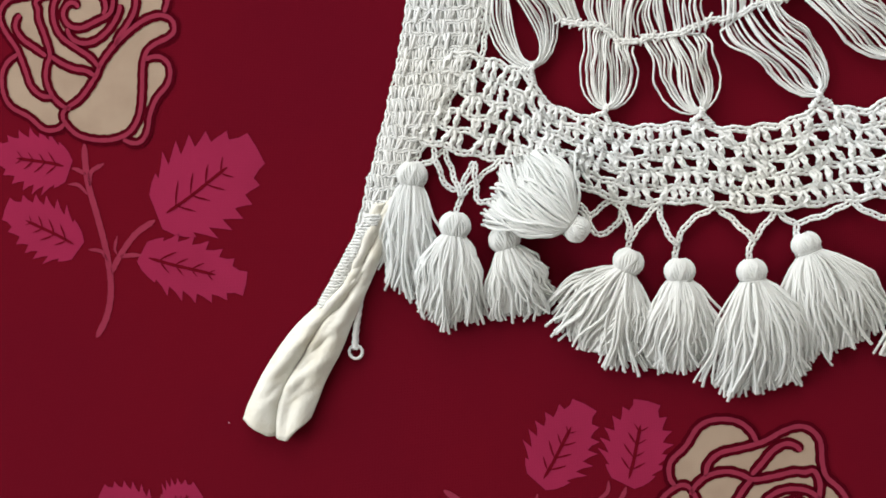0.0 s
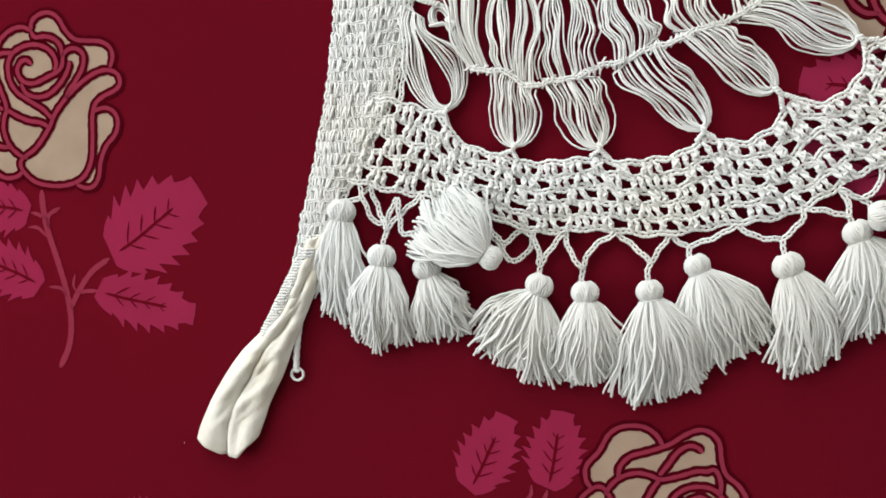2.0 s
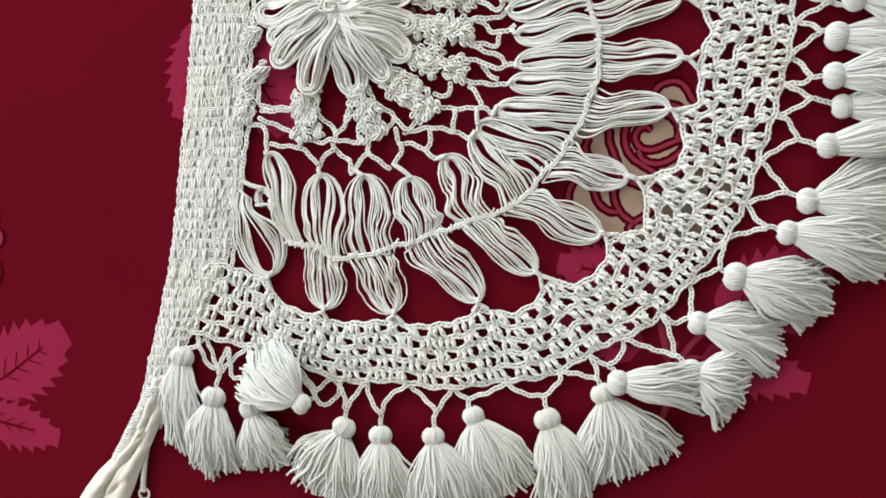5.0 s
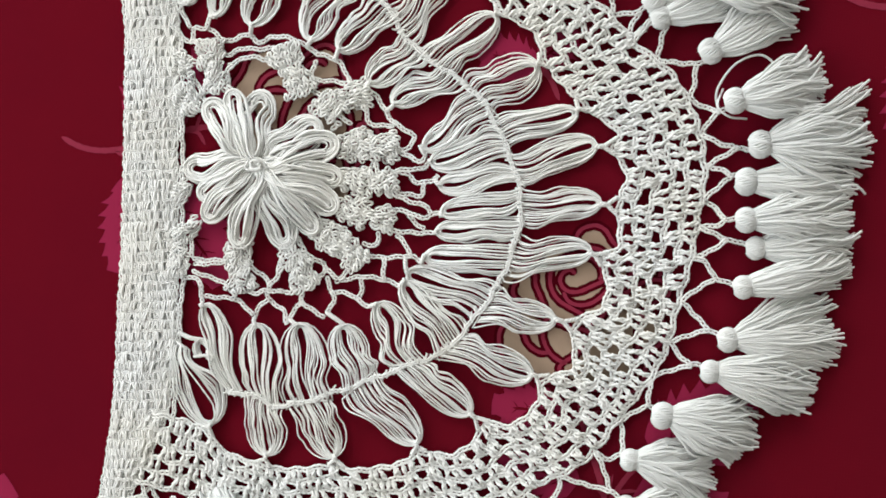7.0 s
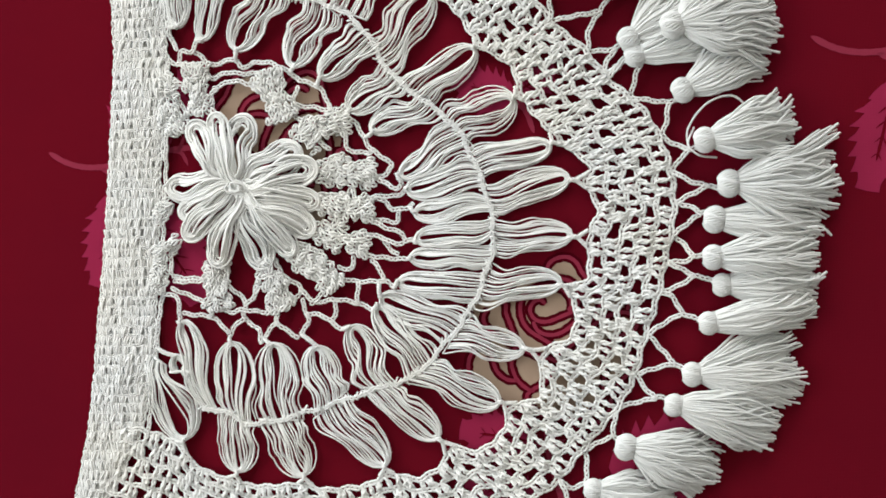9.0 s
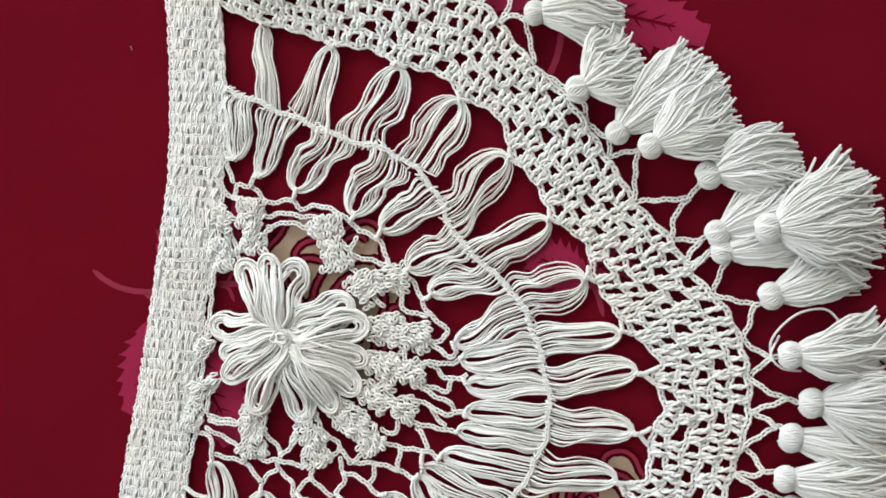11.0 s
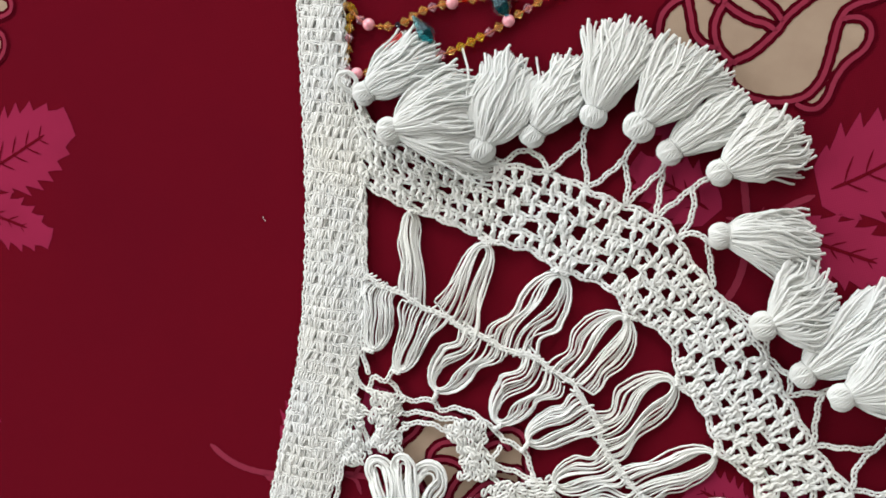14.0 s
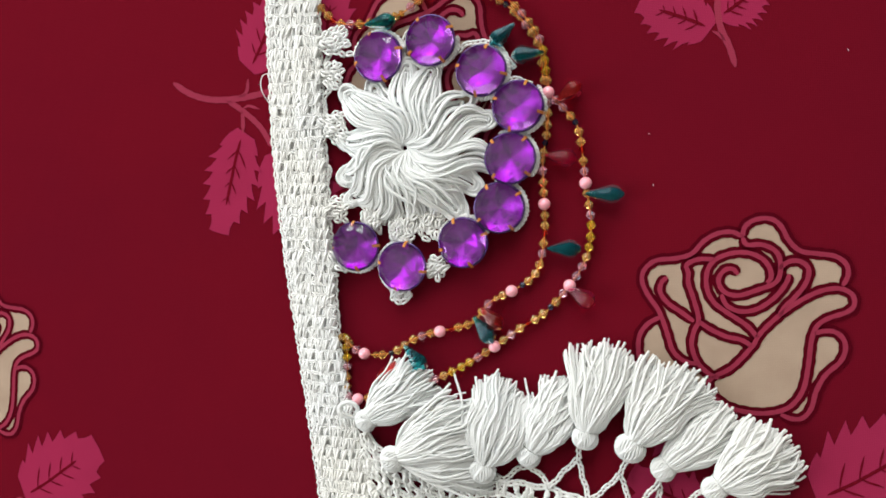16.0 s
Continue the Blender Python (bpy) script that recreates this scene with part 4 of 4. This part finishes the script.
yarn_loop(124.2, 90.9, 88.1, 105.5, 15.4, 3.5)
yarn_loop(122.6, 85.9, 153.6, 80.6, 15.4, 2.6)
yarn_loop(135.4, 110.5, 96.2, 111.4, 12.1, 2.6)
yarn_loop(135.4, 110.5, 170.6, 108.5, 13.2, 2.6)
yarn_loop(138.7, 122.8, 102.1, 122.5, 9.9, 2.6)
yarn_loop(140.9, 131.4, 175.9, 129.9, 13.2, 2.6)
yarn_loop(141.1, 135.1, 105.1, 129.9, 11.0, 2.6)
yarn_loop(138.7, 145.2, 104.7, 143.8, 13.2, 2.6)
yarn_loop(139, 150.2, 175.5, 154.9, 13.2, 3.1)
yarn_loop(137, 157.8, 101.6, 154.1, 13.2, 2.6)
yarn_loop(137.3, 162.7, 167.7, 171.4, 12.1, 3.1)
yarn_loop(125.4, 178.5, 98.4, 160.1, 11.0, 2.2)
yarn_loop(123.9, 180.6, 152, 192.7, 19.8, 4.8)
yarn_loop(112.9, 190.3, 86.6, 179.8, 13.2, 2.6)
yarn_loop(106.7, 198.6, 135.2, 215.7, 15.4, 4.8)
yarn_loop(99.9, 204.4, 76.5, 189.9, 15.4, 3.1)
yarn_loop(93.8, 212.7, 117.6, 240.5, 19.8, 5.7)
yarn_loop(85.7, 225.3, 63.5, 206.2, 15.4, 3.5)
yarn_loop(74.7, 235, 94.9, 263.4, 22.0, 4.8)
yarn_loop(66, 238.1, 51.4, 211.1, 19.8, 4.4)
yarn_loop(54.7, 242, 67.1, 276.9, 21.6, 4.8)
yarn_loop(39.7, 246.4, 24.2, 220.5, 19.8, 5.7)
yarn_loop(26.7, 252.4, 37.7, 284.2, 13.2, 3.5)
yarn_loop(13.9, 256.2, 7.2, 226.4, 13.2, 1.8)
yarn_loop(6.1, 259.6, 5.5, 293.1, 7.5, 0.9)
yarn_loop(-6.9, 263.5, -5.1, 233.2, 13.6, 1.8)
make_loops()
KNOT = (24.2, 157.6)

# large looped flower
flower_petal(23.5, 158.2, -13.3, 160.8, 13.2, 8.8)
flower_petal(23.5, 158.2, -1.8, 187, 9.9, 5.3)
flower_petal(23.5, 158.2, 11.5, 192.2, 9.9, 4.8)
flower_petal(23.5, 158.2, 30, 190.7, 15.4, 11.0)
flower_petal(23.5, 158.2, 52.5, 176.3, 13.2, 8.8)
flower_petal(23.5, 158.2, 61.9, 162.5, 11.0, 5.3)
flower_petal(23.5, 158.2, 61.3, 148, 9.9, 3.1)
flower_petal(23.5, 158.2, 57.1, 133, 9.9, 3.1)
flower_petal(23.5, 158.2, 48.7, 125.4, 9.9, 2.6)
flower_petal(23.5, 158.2, 32.3, 118.7, 10.6, 5.7)
flower_petal(23.5, 158.2, 12.3, 119.8, 11.0, 6.2)
flower_petal(23.5, 158.2, -3.7, 133, 11.0, 4.4)
flower_petal(23.5, 158.2, -7.2, 146.2, 8.8, 3.5)

# star flower among the stones
star_petal(-2, 450.4, -25.6, 476.3, 13.2, 1.3)
star_petal(-2, 450.4, -13.5, 478.2, 12.1, 1.3)
star_petal(-2, 450.4, 1.5, 483.9, 12.1, 1.3)
star_petal(-2, 450.4, 12.4, 481.3, 11.0, 1.3)
star_petal(-2, 450.4, 26.2, 468.1, 13.2, 1.3)
star_petal(-2, 450.4, 33.7, 458.1, 13.2, 1.3)
star_petal(-2, 450.4, 33.9, 440.5, 13.2, 1.3)
star_petal(-2, 450.4, 25.8, 431.6, 13.2, 1.3)
star_petal(-2, 450.4, 18.5, 422, 13.2, 1.3)
star_petal(-2, 450.4, 4.5, 420.2, 13.2, 1.3)
star_petal(-2, 450.4, -6.3, 420.1, 13.2, 1.3)
star_petal(-2, 450.4, -19.6, 422.3, 13.2, 1.3)
star_petal(-2, 450.4, -28.2, 431.5, 13.2, 1.3)
star_petal(-2, 450.4, -30.7, 441.9, 13.2, 1.3)
star_petal(-2, 450.4, -29.4, 455.8, 11.0, 1.3)

gem(-13.2, 487.3)
gem(8.6, 492.9)
gem(29.3, 480.3)
gem(44, 466.1)
gem(41.1, 446)
gem(37, 426.6)
gem(22.5, 412.5)
gem(-3, 402.3)
gem(-23.1, 410.2)

# glass beads
STRING_INNER = [(-30.5, 371.1), (-21.6, 365), (-9.1, 365.4), (3.2, 372.9), (20.1, 377.7), (26.9, 380.7), (32.7, 388.1), (44.1, 394.6), (50.6, 399.6), (53.6, 407.3), (54.8, 419.5), (54.2, 431.7), (53.9, 436.8), (53.6, 446.1), (55.2, 457), (55.4, 471.2), (53.1, 478.4), (51.9, 488.7), (45.2, 499.2), (37.3, 506.8), (28.3, 511.7), (12.2, 514.8), (-4.8, 504.7), (-16.4, 501.9), (-31.2, 502.2), (-36.7, 506.3), (-41.2, 511.2)]
STRING_OUTER = [(-28.7, 370.7), (-28.2, 358.6), (-27.7, 346.5), (-19.1, 345.8), (-6.6, 350.3), (11.7, 356.2), (29.4, 366.5), (44.9, 378.1), (54.3, 384.4), (63.1, 394.1), (70.5, 406.1), (72.7, 419.8), (70.5, 435.1), (69.3, 444.6), (66.9, 457.9), (62.1, 464.5), (56.5, 470.5), (54.9, 476.6), (51.9, 491.9), (41.8, 505.4), (30.5, 514.8)]
drop_bead(-2.6, 369.3, 6.4, 359.6, teal_glass)
drop_bead(26.7, 382.7, 34.6, 372.1, teal_glass)
drop_bead(29.4, 386.3, 38.2, 378.2, ruby_glass)
drop_bead(55.9, 410.7, 69, 410.8, teal_glass)
drop_bead(70.4, 432.2, 84.9, 432, teal_glass)
drop_bead(63.8, 395.8, 74.5, 389.1, rose_glass)
drop_bead(54.8, 447.1, 66.8, 445.5, rose_glass)
drop_bead(58.9, 468.2, 68, 474.3, ruby_glass)
drop_bead(53.6, 486.9, 41, 485.7, teal_glass)
drop_bead(42, 498.3, 32.7, 490.4, teal_glass)
drop_bead(-19.7, 500.7, -6.4, 502.3, teal_glass)
drop_bead(-6.3, 362.4, -13.7, 352.5, ruby_glass)

# clumps of stitches round the flower
cluster(4.0, 200.0, 4.0, 216.0, 3.5, 11.5)
cluster(4.0, 201.0, 4.0, 194.0, 3.5, 11.5)
cluster(43.0, 197.0, 38.0, 209.0, 4.5, 14.0)
cluster(43.0, 198.0, 46.0, 189.0, 5.0, 12.5)
cluster(55.0, 178.0, 62.0, 185.0, 11.0, 10.0)
cluster(64.0, 184.0, 75.0, 186.0, 6.5, 10.0)
cluster(62.0, 163.0, 75.0, 163.0, 7.5, 11.5)
cluster(77.0, 162.0, 87.0, 161.0, 6.0, 11.0)
cluster(61.0, 149.0, 74.0, 145.0, 6.5, 11.0)
cluster(76.0, 145.0, 86.0, 145.0, 5.0, 10.0)
cluster(60.0, 135.0, 72.0, 132.0, 6.5, 11.5)
cluster(73.0, 130.0, 83.0, 128.0, 5.0, 10.5)
cluster(48.0, 126.0, 59.0, 119.0, 7.5, 11.0)
cluster(58.0, 120.0, 67.0, 109.0, 6.5, 10.0)
cluster(34.0, 122.0, 36.0, 111.0, 6.5, 11.0)
cluster(37.0, 113.0, 40.0, 99.0, 5.0, 12.5)
cluster(9.0, 121.0, 9.0, 112.0, 10.0, 9.0)
cluster(9.0, 113.0, 10.0, 101.0, 4.5, 12.0)
cluster(-6.0, 185.0, -12.0, 195.0, 5.0, 9.0)
cluster(-6.0, 205.0, -13.0, 210.0, 3.5, 7.5)
cluster(-19.0, 122.0, -21.0, 111.0, 4.5, 6.5)
cluster(-10.0, 133.0, -19.0, 127.0, 3.5, 6.0)
cluster(-13.0, 151.0, -18.0, 146.0, 3.5, 6.5)
# clumps beside the star flower and between the stones
cluster(-39.4, 492.4, -27.8, 495.4, 4, 9)
cluster(-38.9, 481.9, -30.9, 479.4, 5, 8)
cluster(-38.5, 460.5, -28, 458.9, 5, 10)
cluster(-36.7, 425.1, -28.1, 425.2, 5, 8)
cluster(-31.2, 400.7, -33.7, 405.4, 4, 6)
cluster(12.9, 404, 8, 400.5, 5, 6)
cluster(-5.1, 394.3, -4.9, 389, 4, 7)
cluster(-4, 413, -2, 422, 6, 11)
cluster(-16, 419, -14, 427, 6, 9)
cluster(9, 416, 8, 424, 6, 10)

# corded net
chain([(-15.0, 226.0), (-6.0, 216.0), (-3.0, 222.0), (3.0, 222.0), (5.0, 229.0)])
chain([(3.0, 222.0), (7.0, 219.0), (12.0, 215.0), (23.0, 217.0), (26.0, 213.0), (33.0, 215.0), (41.0, 214.0), (50.0, 209.0), (53.0, 206.0)])
chain([(-6.0, 216.0), (1.0, 216.0), (7.0, 214.0), (11.0, 209.0), (19.0, 211.0), (27.0, 210.0), (35.0, 210.0), (43.0, 208.0)])
chain([(11.0, 204.0), (22.0, 207.0), (30.0, 205.0), (35.0, 206.0)])
chain([(11.0, 195.0), (11.0, 201.0), (14.0, 204.0)])
chain([(53.0, 206.0), (61.0, 203.0), (65.0, 199.0), (68.0, 192.0), (73.0, 189.0), (79.0, 185.0), (83.0, 178.0), (86.0, 173.0), (91.0, 169.0), (96.0, 165.0)])
chain([(53.0, 203.0), (51.0, 195.0), (60.0, 193.0), (68.0, 191.0)])
chain([(37.0, 193.0), (45.0, 193.0), (50.0, 190.0), (55.0, 186.0)])
chain([(73.0, 184.0), (75.0, 178.0), (75.0, 173.0), (85.0, 171.0), (87.0, 173.0)])
chain([(96.0, 165.0), (93.0, 161.0), (87.0, 160.0), (84.0, 167.0)])
chain([(87.0, 160.0), (92.0, 157.0), (98.0, 154.0), (100.0, 157.0)])
chain([(63.0, 153.0), (73.0, 152.0), (77.0, 155.0), (78.0, 149.0)])
chain([(83.0, 150.0), (90.0, 151.0), (98.0, 151.0), (101.0, 154.0)])
chain([(86.0, 151.0), (91.0, 149.0), (95.0, 145.0), (101.0, 145.0), (105.0, 147.0)])
chain([(85.0, 141.0), (90.0, 140.0), (97.0, 139.0), (98.0, 144.0)])
chain([(85.0, 140.0), (93.0, 136.0), (99.0, 134.0), (100.0, 131.0)])
chain([(82.0, 134.0), (90.0, 132.0), (96.0, 129.0), (101.0, 130.0), (106.0, 131.0)])
chain([(90.0, 131.0), (93.0, 127.0), (97.0, 124.0)])
chain([(82.0, 124.0), (89.0, 123.0), (97.0, 122.0), (101.0, 122.0)])
chain([(84.0, 122.0), (88.0, 118.0), (90.0, 112.0)])
chain([(68.0, 119.0), (75.0, 118.0), (76.0, 124.0)])
chain([(68.0, 114.0), (78.0, 112.0), (90.0, 112.0), (95.0, 109.0)])
chain([(78.0, 112.0), (77.0, 102.0)])
chain([(54.0, 102.0), (67.0, 104.0), (77.0, 102.0), (84.0, 99.0)])
chain([(67.0, 104.0), (66.0, 96.0), (64.0, 94.0)])
chain([(51.0, 105.0), (52.0, 98.0), (59.0, 97.0), (64.0, 94.0), (69.0, 90.0)])
chain([(53.0, 98.0), (53.0, 93.0), (49.0, 88.0)])
chain([(39.0, 98.0), (38.0, 94.0), (48.0, 86.0)])
chain([(38.0, 94.0), (33.0, 89.0), (31.0, 85.0)])
chain([(23.0, 102.0), (22.0, 96.0), (29.0, 90.0), (30.0, 84.0)])
chain([(22.0, 96.0), (16.0, 91.0), (15.0, 88.0)])
chain([(-9.0, 99.0), (-4.0, 98.0), (5.0, 97.0), (10.0, 94.0), (14.0, 89.0)])
chain([(-22.0, 111.0), (-17.0, 108.0), (-11.0, 107.0), (-10.0, 101.0), (-10.0, 96.0)])
chain([(-13.0, 114.0), (-2.0, 114.0), (5.0, 115.0)])
chain([(-14.0, 111.0), (-0.0, 105.0), (6.0, 99.0), (5.0, 97.0)])
chain([(14.0, 112.0), (22.0, 105.0), (23.0, 102.0)])
chain([(6.0, 102.0), (16.0, 99.0), (21.0, 100.0), (29.0, 99.0), (37.0, 98.0)])
chain([(29.0, 114.0), (27.0, 106.0), (23.0, 102.0)])
chain([(41.0, 116.0), (49.0, 111.0), (50.0, 107.0), (46.0, 105.0), (42.0, 104.0)])
chain([(50.0, 110.0), (54.0, 105.0), (58.0, 104.0), (61.0, 109.0)])
chain([(-12.0, 132.0), (-13.0, 119.0), (-10.0, 116.0), (3.0, 115.0)])
chain([(-20.0, 130.0), (-12.0, 132.0)])
chain([(-15.0, 172.0), (-13.0, 186.0), (-9.0, 185.0), (-5.0, 184.0)])
chain([(-14.0, 214.0), (-9.0, 202.0), (-4.0, 190.0)])
chain([(-11.0, 211.0), (-5.0, 199.0), (-1.0, 189.0)])
chain([(-16.0, 203.0), (-11.0, 193.0), (-6.0, 187.0)])
chain([(67.0, 173.0), (62.0, 177.0), (55.0, 179.0)])
chain([(-5, 223), (-8.8, 232.1), (-10.4, 258.2), (-15.9, 301.6)])
chain([(-10.1, 220.3), (-12.1, 184.4), (-16, 145.5), (-18.4, 111.3), (-23.2, 79.5), (-29.3, 41.9)])
chain([(19, 488.8), (24, 491.7), (31.3, 491.4), (37.7, 487.6), (41.7, 481.3)])
chain([(32.9, 468.4), (36.7, 474.9), (43.4, 476.9), (48.9, 474.5)])
chain([(9.3, 407), (11, 400.6), (7, 398.2)])
chain([(-8.8, 390.7), (-5.1, 389.4), (-1, 391.4)])
chain([(-2.8, 485.2), (-3.5, 493.1), (1.9, 500.7)])
chain([(-33.3, 493.3), (-37.1, 486.5), (-33.4, 479.4), (-38, 470.3), (-36, 460.9)])
chain([(-37.3, 457.4), (-39.9, 449.2), (-36.1, 442.1), (-37.4, 432.7), (-34.9, 425.1)])
chain([(-47.8, 9.2), (-44.6, -0.9), (-41.5, -6.1), (-37.2, -5.1), (-32.3, 3.2), (-30.9, -10.4), (-25.7, -10.4)])
chain([(3.2, -9.4), (9.4, -17.6), (12.5, -22.8), (19.5, -19.7), (22.3, -11.9)])
stray_yarn([(226.4, 165), (225.7, 174.5), (232.9, 184.4), (243.2, 187.7), (249.8, 183), (251.8, 177)], 0.5)
stray_yarn([(125.5, 302.4), (131.7, 308.1), (142, 308.4), (153.8, 310.7)], 0.5)
stray_yarn([(-23.1, 336.9), (-28.7, 340.1), (-29, 343.6), (-24.9, 344.9), (-22.3, 342.1), (-24.2, 338.3)], 1)
stray_yarn([(3.2, -13.7), (4.4, -17.8), (1.2, -21.1), (-1.8, -23.2)], 0.5)
stray_yarn([(269, 130.2), (277.9, 131.2), (283.9, 127.3)], 0.5)
stray_yarn([(-61.3, 482.6), (-64.2, 481.3), (-64, 475.2), (-61.7, 469)], 0.22)
stray_yarn([(228.7, 175.3), (225.4, 168), (229.9, 163.2), (237.8, 162)], 0.5)
STRAP_LEFT = [(-70.7, -12.4), (-77.1, -26.4), (-83.4, -39.6), (-93.9, -51.9), (-105.1, -62.6), (-115.3, -77.2), (-122.9, -91.2), (-125.5, -98.2)]
STRAP_RIGHT = [(-59.3, -8.2), (-63.8, -17.8), (-68.3, -29.6), (-73.4, -41.6), (-79.2, -54.9), (-85.2, -68.8), (-91.1, -79.8), (-95.2, -89.4), (-98.4, -96.0)]
CUFF = [(-73.8, -16.7), (-84.1, -31.8), (-93.0, -50.6), (-87.2, -50.5), (-67.9, -16.6)]
RING = [(-79.1, -68.0), (-79.0, -63.5), (-77.9, -55.0), (-75.9, -44.0)]

# tied knot in the middle of the large flower
knot = Yarn()
for k in range(7):
    g = rng.random() * 6
    r0 = 1.6 + 2.2 * rng.random()
    knot.add([(KNOT[0] + r0 * math.cos(g + q) + rng.normal() * 0.5, KNOT[1] + r0 * 0.8 * math.sin(g + q), 12.5 + 1.2 * math.sin(q * 1.5)) for q in np.linspace(0, 4.2, 12)], 0.55)
knot.make("flower_knot", white_yarn, top)

# short ties from the loops' ends to the rim of the arch
for ex, ey in loop_tips:
    gaps = np.hypot(inner[:, 0] - ex, inner[:, 1] - ey)
    k = int(np.argmin(gaps))
    if gaps[k] > 13:
        cords = np.array(cord_points)
        far = np.hypot(cords[:, 0] - ex, cords[:, 1] - ey)
        n = int(np.argmin(far))
        if far[n] < 11:
            root = np.array((ex, ey)) + (np.array((ex, ey)) - cords[n]) / (far[n] + 0.1) * 1.2
            tie = Yarn()
            tie.ply(smooth_line([(*root, 4.2), (*((root + cords[n]) / 2 + 0.3 * rng.normal(size=2)), 4.4), (*cords[n], 3.2)], 0.5), 0.58, 0.65, 2.6)
            tie.make("loop_tie", white_yarn, top)
        continue
    tip, foot = np.array((ex, ey)), inner[k]
    tip = tip - (foot - tip) / (gaps[k] + 1e-6) * 1.2
    mid = tip + (foot - tip) * 0.45
    tie = Yarn()
    tie.ply(smooth_line([(*tip, 4.2), (*((tip + mid) / 2), 4.6), (*mid, 3.6)], 0.5), 0.6, 0.7, 2.6)
    for q in (max(0, k - 4), min(len(inner) - 1, k + 4)):
        tie.ply(smooth_line([(*mid, 3.6), (*((mid + inner[q]) / 2), 3.4), (*inner[q], 3.0)], 0.5), 0.55, 0.6, 2.6)
    tie.make("loop_tie", white_yarn, top)

# zigzag net of cords between the arch and the tassels
near = sorted((int(np.argmin(np.hypot(outer[:, 0] - hx, outer[:, 1] - hy))), hx, hy) for hx, hy in tassel_heads)
for n, (k, hx, hy) in enumerate(near):
    before = (near[n - 1][0] + k) // 2 if n else max(0, k - 9)
    after = (near[n + 1][0] + k) // 2 if n + 1 < len(near) else min(len(outer) - 1, k + 9)
    before, after = max(before, k - 14), min(after, k + 14)
    h = np.array((hx, hy))
    gap = np.linalg.norm(h - outer[k])
    if gap < 4:
        continue
    valley = outer[k] + (h - outer[k]) * (0.55 + 0.15 * rng.random()) + rng.normal(size=2) * 1.2
    for edge in (before, after):
        a = outer[edge]
        m = (a + valley) / 2 + rng.normal(size=2) * 1.3
        chain([tuple(a), tuple(m), tuple(valley)])
    chain([tuple(valley), tuple((valley + h) / 2 + rng.normal(size=2) * 0.8), (hx, hy)])

AM, MA, YE, NA, RU = ("bicone", amber_glass), ("bicone", mauve_glass), ("bicone", yellow_glass), ("small", navy_glass), ("small", ruby_glass)
string_of_beads(STRING_INNER, [AM, AM, MA, ("small", amber_glass), AM, NA, AM, AM, AM, MA, AM, RU, AM, AM], (14, 47, 86, 125, 169))
string_of_beads(STRING_OUTER, [YE, YE, YE, MA, AM, AM, MA, AM, RU, AM, AM, NA, AM, MA, MA, MA, AM], (31, 95, 134, 175))

# strap: cream lining folded over at the end of the edging
lft, rgt = smooth_line(STRAP_LEFT, 2.0), smooth_line(STRAP_RIGHT, 2.0)
n = 100
sh = np.linspace(0, 1, n)
lft, rgt = at_share(lft, sh), at_share(rgt, sh)
cols = 49
grid = []
for i in range(n):
    for k in range(cols):
        u = k / (cols - 1)
        p = lft[i] + (rgt[i] - lft[i]) * u
        if sh[i] > 0.93:
            p = p + np.array((1.5, -9.0)) * (sh[i] - 0.93) / 0.07 * np.interp(u, (0, 0.3, 0.62, 1), (0, 0.72, 1, 0))
        flap = 1.6 / (1 + math.exp(-(u - 0.52 + 0.1 * sh[i]) * 70)) * min(1, max(0, (sh[i] - 0.38) * 12))
        fold = flap + 3.2 * math.exp(-((u - 0.28 - 0.12 * math.sin(sh[i] * 5)) / 0.13) ** 2) - 7.5 * math.exp(-((u - 0.52 + 0.1 * sh[i]) / 0.045) ** 2) * min(1, max(0, (sh[i] - 0.45) * 8)) + 1.9 * math.exp(-((u - 0.82) / 0.12) ** 2)
        crease = (1.2 * math.sin(sh[i] * 26 + u * 9) + 0.8 * (1 - 2 * abs(math.sin(sh[i] * 19 - u * 6))) + 0.5 * (1 - 2 * abs(math.sin(sh[i] * 33 + u * 11 + 1)))) * math.sin(u * math.pi)
        grid.append((*p, 3.0 + fold * (0.4 + 0.6 * math.sin(math.pi * min(1, sh[i] * 1.1))) + crease * (1 - 0.5 * sh[i]) - 1.8 * (2 * u - 1) ** 4))
strap = Yarn()
strap.solid(grid, [(i * cols + k, i * cols + k + 1, (i + 1) * cols + k + 1, (i + 1) * cols + k) for i in range(n - 1) for k in range(cols - 1)])
ob = strap.make("strap_lining", cream_cloth, top, "folded cream cotton strap end")
thick = ob.modifiers.new("thickness", "SOLIDIFY")
thick.thickness, thick.offset = 0.0012, -1

# crocheted cover beside the strap, and its eyelet
cuff = Yarn()
a0, a1 = np.array(CUFF[0]), np.array(CUFF[2])
b0, b1 = np.array(CUFF[4]), np.array(CUFF[3])
for i in range(30):
    s = i / 29
    p, q = a0 + (a1 - a0) * s, b0 + (b1 - b0) * s
    xs = np.linspace(0, 1, 16)[:, None]
    line = np.column_stack([p + (q - p) * xs, 4.6 + 0.8 * np.sin(xs[:, 0] * math.pi) + 0.3 * rng.normal(size=16)])
    cuff.braid(line, 2.1, 0.7, 0.55)
tagged(cuff.make("strap_cover", white_yarn, top, "crocheted strap cover"), kind="stuff")
tail = smooth_line(RING, 0.8)
eyelet = Yarn()
eyelet.ply(np.column_stack([tail, np.full(len(tail), 2.2)]), 0.8, 0.8, 3.2, plies=3)
c = np.array(RING[0]) + np.array((0.0, -1.5))
eyelet.add([(c[0] + 2.6 * math.cos(g), c[1] + 2.6 * math.sin(g), 1.6) for g in np.linspace(0, 2 * math.pi, 25)], 0.62, 6)
eyelet.make("eyelet_loop", white_yarn, top, "small round yarn eyelet")
